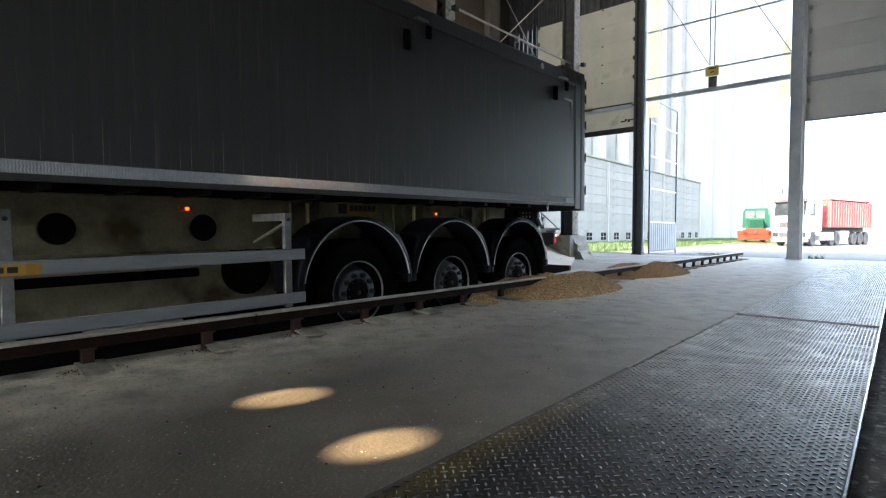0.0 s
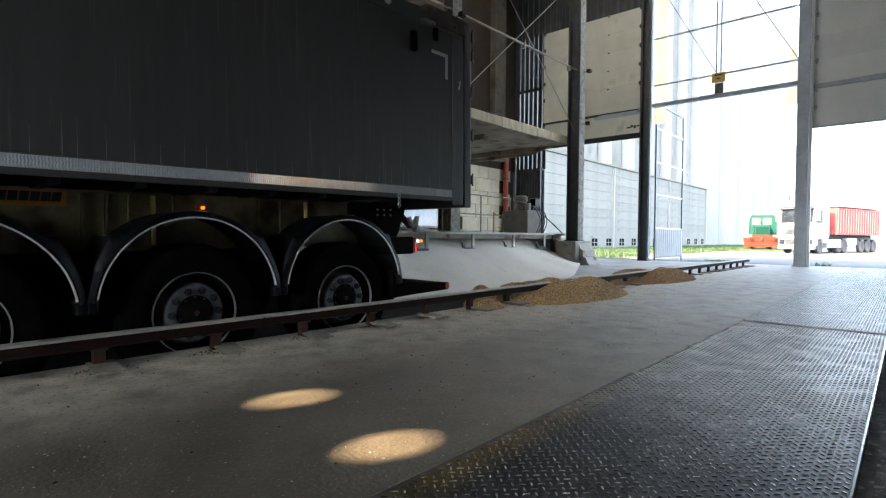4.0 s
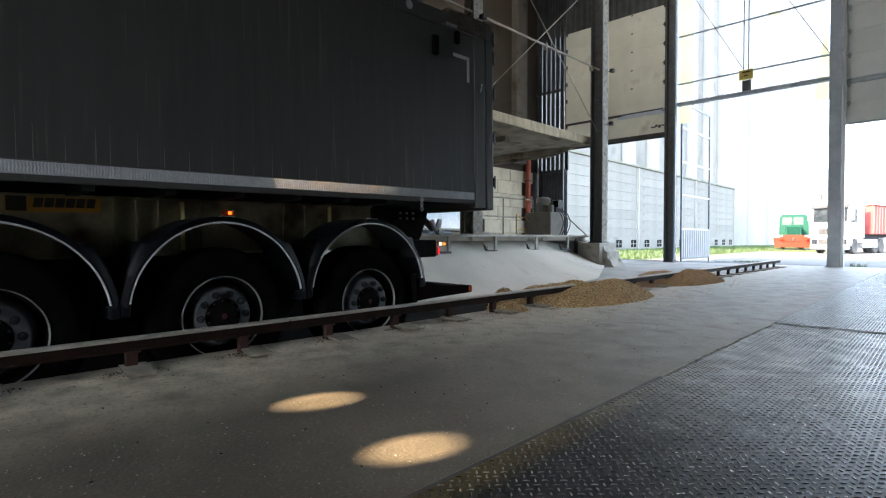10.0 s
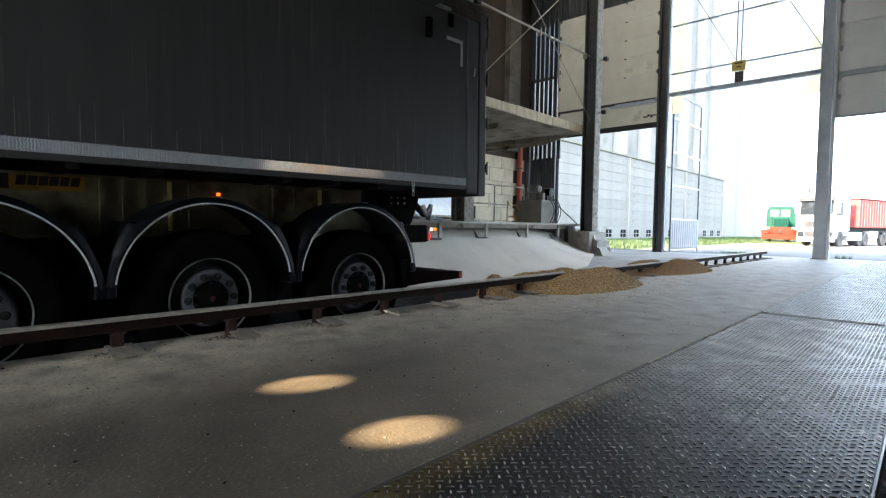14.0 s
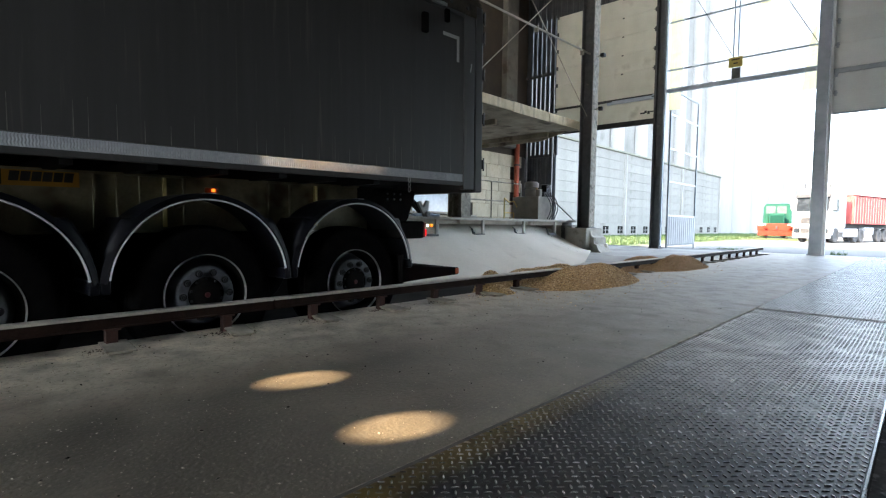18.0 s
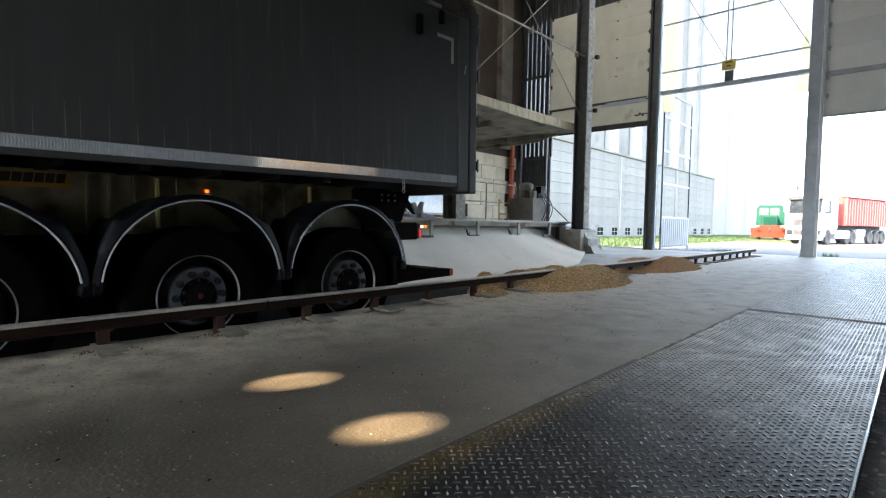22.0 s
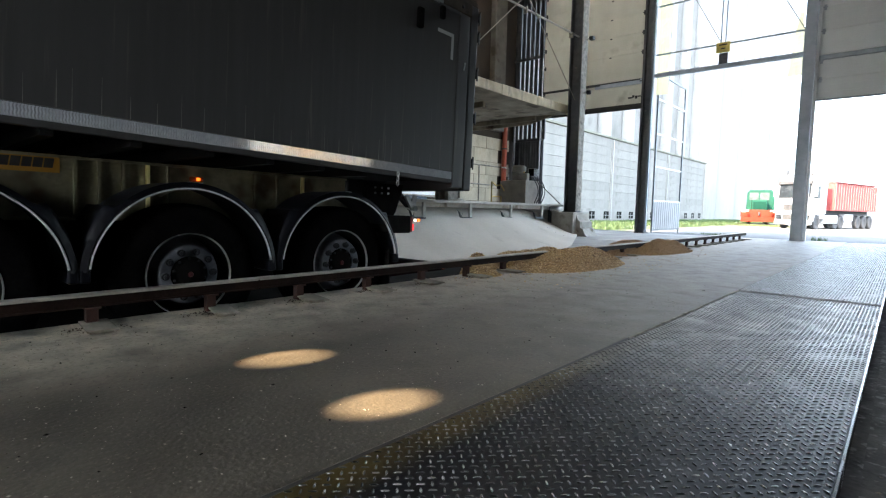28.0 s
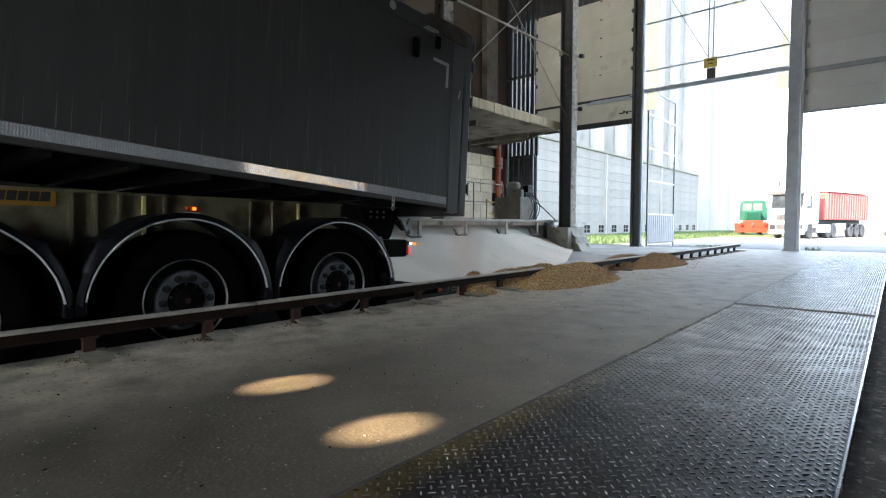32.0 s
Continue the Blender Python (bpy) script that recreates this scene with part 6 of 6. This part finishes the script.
def kernels(spots, size, material, parent, rng, name, label, flat=0.6):
    n = len(spots)
    shape = np.array([(1.5, 0, 0), (-1.5, 0, 0), (0, 0.8, 0), (0, -0.8, 0), (0, 0, flat), (0, 0, -flat)]) * size
    tri = np.array([(0, 2, 4), (2, 1, 4), (1, 3, 4), (3, 0, 4), (2, 0, 5), (1, 2, 5), (3, 1, 5), (0, 3, 5)])
    a, k = rng.uniform(0, 2 * np.pi, n), rng.uniform(0.6, 1.3, n)
    x = (shape[:, 0] * np.cos(a)[:, None] - shape[:, 1] * np.sin(a)[:, None]) * k[:, None]
    y = (shape[:, 0] * np.sin(a)[:, None] + shape[:, 1] * np.cos(a)[:, None]) * k[:, None]
    z = shape[:, 2] * k[:, None]
    verts = np.stack([x, y, z], -1) + spots[:, None, :]
    if parent:
        verts = verts - np.array(BASE[parent.name])
    faces = (np.arange(n)[:, None, None] * 6 + tri).reshape(-1, 3)
    ob = new(name, raw(name, verts.reshape(-1, 3).tolist(), faces.tolist(), material))
    if parent:
        ob.parent = parent
    return tagged(ob, label, "" if parent else "debris", kind="stuff")


heap("grain_heap", [(-3.28, 6.2, 0.20, 0.60, 1.28, 1.7), (-3.30, 6.7, 0.225, 0.52, 0.75, 1.6), (-3.36, 4.50, 0.105, 0.20, 0.27, 1.6), (-3.70, 5.95, 0.195, 0.25, 1.6, 3.0), (-3.78, 4.95, 0.18, 0.22, 0.42, 2.0)], (-4.8, -2.3, 3.7, 8.0), "heap of spilled golden-brown grain against the rail", GRAIN, seed=3)
heap("grain_heap", [(-3.32, 9.75, 0.225, 0.47, 1.3, 1.5), (-3.68, 9.2, 0.2, 0.28, 1.4, 3.0), (-3.45, 8.33, 0.07, 0.2, 0.26, 1.6)], (-4.6, -2.5, 7.7, 11.5), "lower heap of spilled reddish-brown bran along the rail", BRAN, seed=8)

rng = np.random.RandomState(11)
n = 2200
sx = -1.2 - 2.2 * rng.uniform(0, 1, n)
sy = 0.1 + 11 * rng.uniform(0, 1, n) ** 1.7
kernels(np.stack([sx, sy, np.full(n, 0.002)], -1), 0.0030, CRUMB, None, rng, "floor_crumbs", "scattered pale grain crumbs on the concrete floor")
n = 2400
kernels(np.stack([-1.15 - 2.35 * rng.uniform(0, 1, n), 0.1 + 5 * rng.uniform(0, 1, n) ** 1.3, np.full(n, 0.001)], -1), 0.0016, CRUMB, None, rng, "floor_sand", "fine pale sand grains strewn on the concrete floor")
n = 110
kernels(np.stack([-1.3 - 2.0 * rng.uniform(0, 1, n), 0.2 + 5 * rng.uniform(0, 1, n), np.full(n, 0.003)], -1), 0.005, HUB_BLACK, None, rng, "floor_grit", "dark grit scattered on the concrete floor")
n = 500
kernels(np.stack([-0.06 + 0.9 * rng.uniform(0, 1, n), 0.6 + 8 * rng.uniform(0, 1, n), np.full(n, -0.012)], -1), 0.005, CRUMB, None, rng, "floor_crumbs", "pale crumbs on the dark side floor")

kernels(DIRT_SPOTS[DIRT_SPOTS[:, 0] > -3.53], 0.005, RUST_POST, None, np.random.RandomState(3), "rust_flakes", "brown rust flakes and dirt round the rail posts")

rng = np.random.RandomState(17)
marks = []
for k in range(170):
    y, u = rng.uniform(5.0, 12.4), rng.uniform(0.12, 0.95)
    low = -0.28 + max(0.0, y - 8.0) / 4.5 * 0.265
    reach = 2.06 - 1.15 * max(0.0, (y - 10.7) / 2.55)
    marks.append((-8.05 + (reach + 0.39) * u, y, 0.76 + (low - 0.76) * (1 - (1 - u) ** 1.4) + 0.008))
kernels(np.array(marks), 0.013, OLD_WALL, None, rng, "chute_debris", "dark crumbs lying on the dusty chute")
for x, y, long_, turn, lift in ((-7.85, 9.2, 1.1, 0.12, 0.0), (-8.05, 9.9, 0.8, -0.3, 0.0), (-7.9, 9.5, 0.7, 0.5, 0.04)):
    board = whole("loose_board", boxed((-0.06, -long_ / 2, 0), (0.06, long_ / 2, 0.035), 0.004), TIE_PLATE, "grey weathered plank lying on the deck edge", "plank", at=None)
    board.location, board.rotation_euler = (x, y, 0.862 + lift), (0, 0, turn)

# grain that begins to pour from the tailgate
SPILL = []
for k in range(3):
    rng = np.random.RandomState(40 + k)
    n = 9000
    spots = np.stack([rng.normal(0, 0.13, n), rng.normal(0, 0.09, n), rng.uniform(-0.3, 0.3, n) + rng.normal(0, 0.12, n)], -1)
    cl = kernels(spots, 0.0014, DUST, None, rng, "falling_grain", "thin pale veil of dust and grain falling from the tailgate", 1.2)
    cl["category"] = "grain dust"
    SPILL.append(cl)

# ---------------------------------------------------------------- what moves
AXIS = Vector((math.sin(radians(0.766)), math.cos(radians(0.766)), 0))
# seconds, way still to go (m), sinking at the rear (m), tilt of the chassis (deg), tilt of the body on it (deg)
TRAVEL = [
    (0.0, 2.844, 0, 0, 0), (0.5, 2.254, 0, 0, 0), (1.0, 1.79, 0, 0, 0), (1.5, 1.422, 0, 0, 0), (2.0, 0.968, 0, 0, 0), (2.5, 0.52, 0, 0, 0), (3.0, 0.175, 0, 0, 0),
    (3.5, 0.005, 0, 0, 0), (4.0, 0, 0, 0, 0), (23.0, 0.0, 0, 0, 0), (23.5, 0.004, -0.005, 0.10, 0), (24.0, 0.012, -0.015, 0.33, 0), (24.5, 0.018, -0.033, 0.62, 0.1),
    (25.0, 0.02, -0.051, 0.82, 0.2), (25.5, 0.018, -0.070, 1.02, 0.4), (26.5, 0.018, -0.103, 1.27, 0.72), (27.5, 0.017, -0.131, 1.46, 1.15), (28.0, 0.016, -0.142, 1.53, 1.6),
    (28.5, 0.016, -0.151, 1.60, 1.85), (29.0, 0.016, -0.160, 1.65, 2.15), (29.5, 0.016, -0.165, 1.68, 2.4), (30.0, 0.015, -0.170, 1.69, 2.7), (30.5, 0.015, -0.171, 1.68, 2.88),
    (31.0, 0.013, -0.172, 1.67, 3.1), (31.5, 0.012, -0.174, 1.66, 3.25), (32.0, 0.012, -0.175, 1.67, 3.42)]


def trailer_pose(go, sink, tilt):
    turn = Matrix.Translation((0, 4.0, 1.0)) @ pose(0, 0, 0, -tilt) @ Matrix.Translation((0, -4.0, -1.0))
    return Matrix.Translation(AXIS * go + Vector((0, 0, sink))) @ turn @ REST


def motions():
    walk(trailer, [(t, trailer_pose(go, sink, tilt)) for t, go, sink, tilt, tip in TRAVEL])
    walk(body, [(t, Matrix.Translation(PIVOT) @ pose(0, 0, 0, -tip)) for t, go, sink, tilt, tip in TRAVEL])
    for w, yc, mirror in WHEELS:
        rows = []
        x = w.location.x
        for t, go, sink, tilt, tip in TRAVEL:
            roll = go if t < 5 else 0.0
            at = REST @ Vector((x, yc + 0.008, 0)) + AXIS * roll
            at.z = -0.28 + RADIUS - 0.018
            stand = Matrix.Translation(at) @ pose(0, 0, 0, 0, 0, -0.766) @ pose(0, 0, 0, math.degrees((2.844 - roll) / RADIUS))
            rows.append((t, trailer_pose(go, sink, tilt).inverted() @ stand))
        walk(w, rows)
    # the first grain slips from the gap below the tailgate
    for k, cl in enumerate(SPILL):
        start, low = 31.0 + 0.2 * k, (0.25, 0.5, 0.72)[k]
        hide = Matrix.Translation((-4.3, 3.6, 2.0))
        walk(cl, [(0.0, hide), (start, hide), (start + 0.3, Matrix.Translation((-4.0, 4.88, 0.9))), (32.0, Matrix.Translation((-3.98, 4.97, low))), (32.2, Matrix.Translation((-3.98, 4.98, low - 0.1)))])


motions()
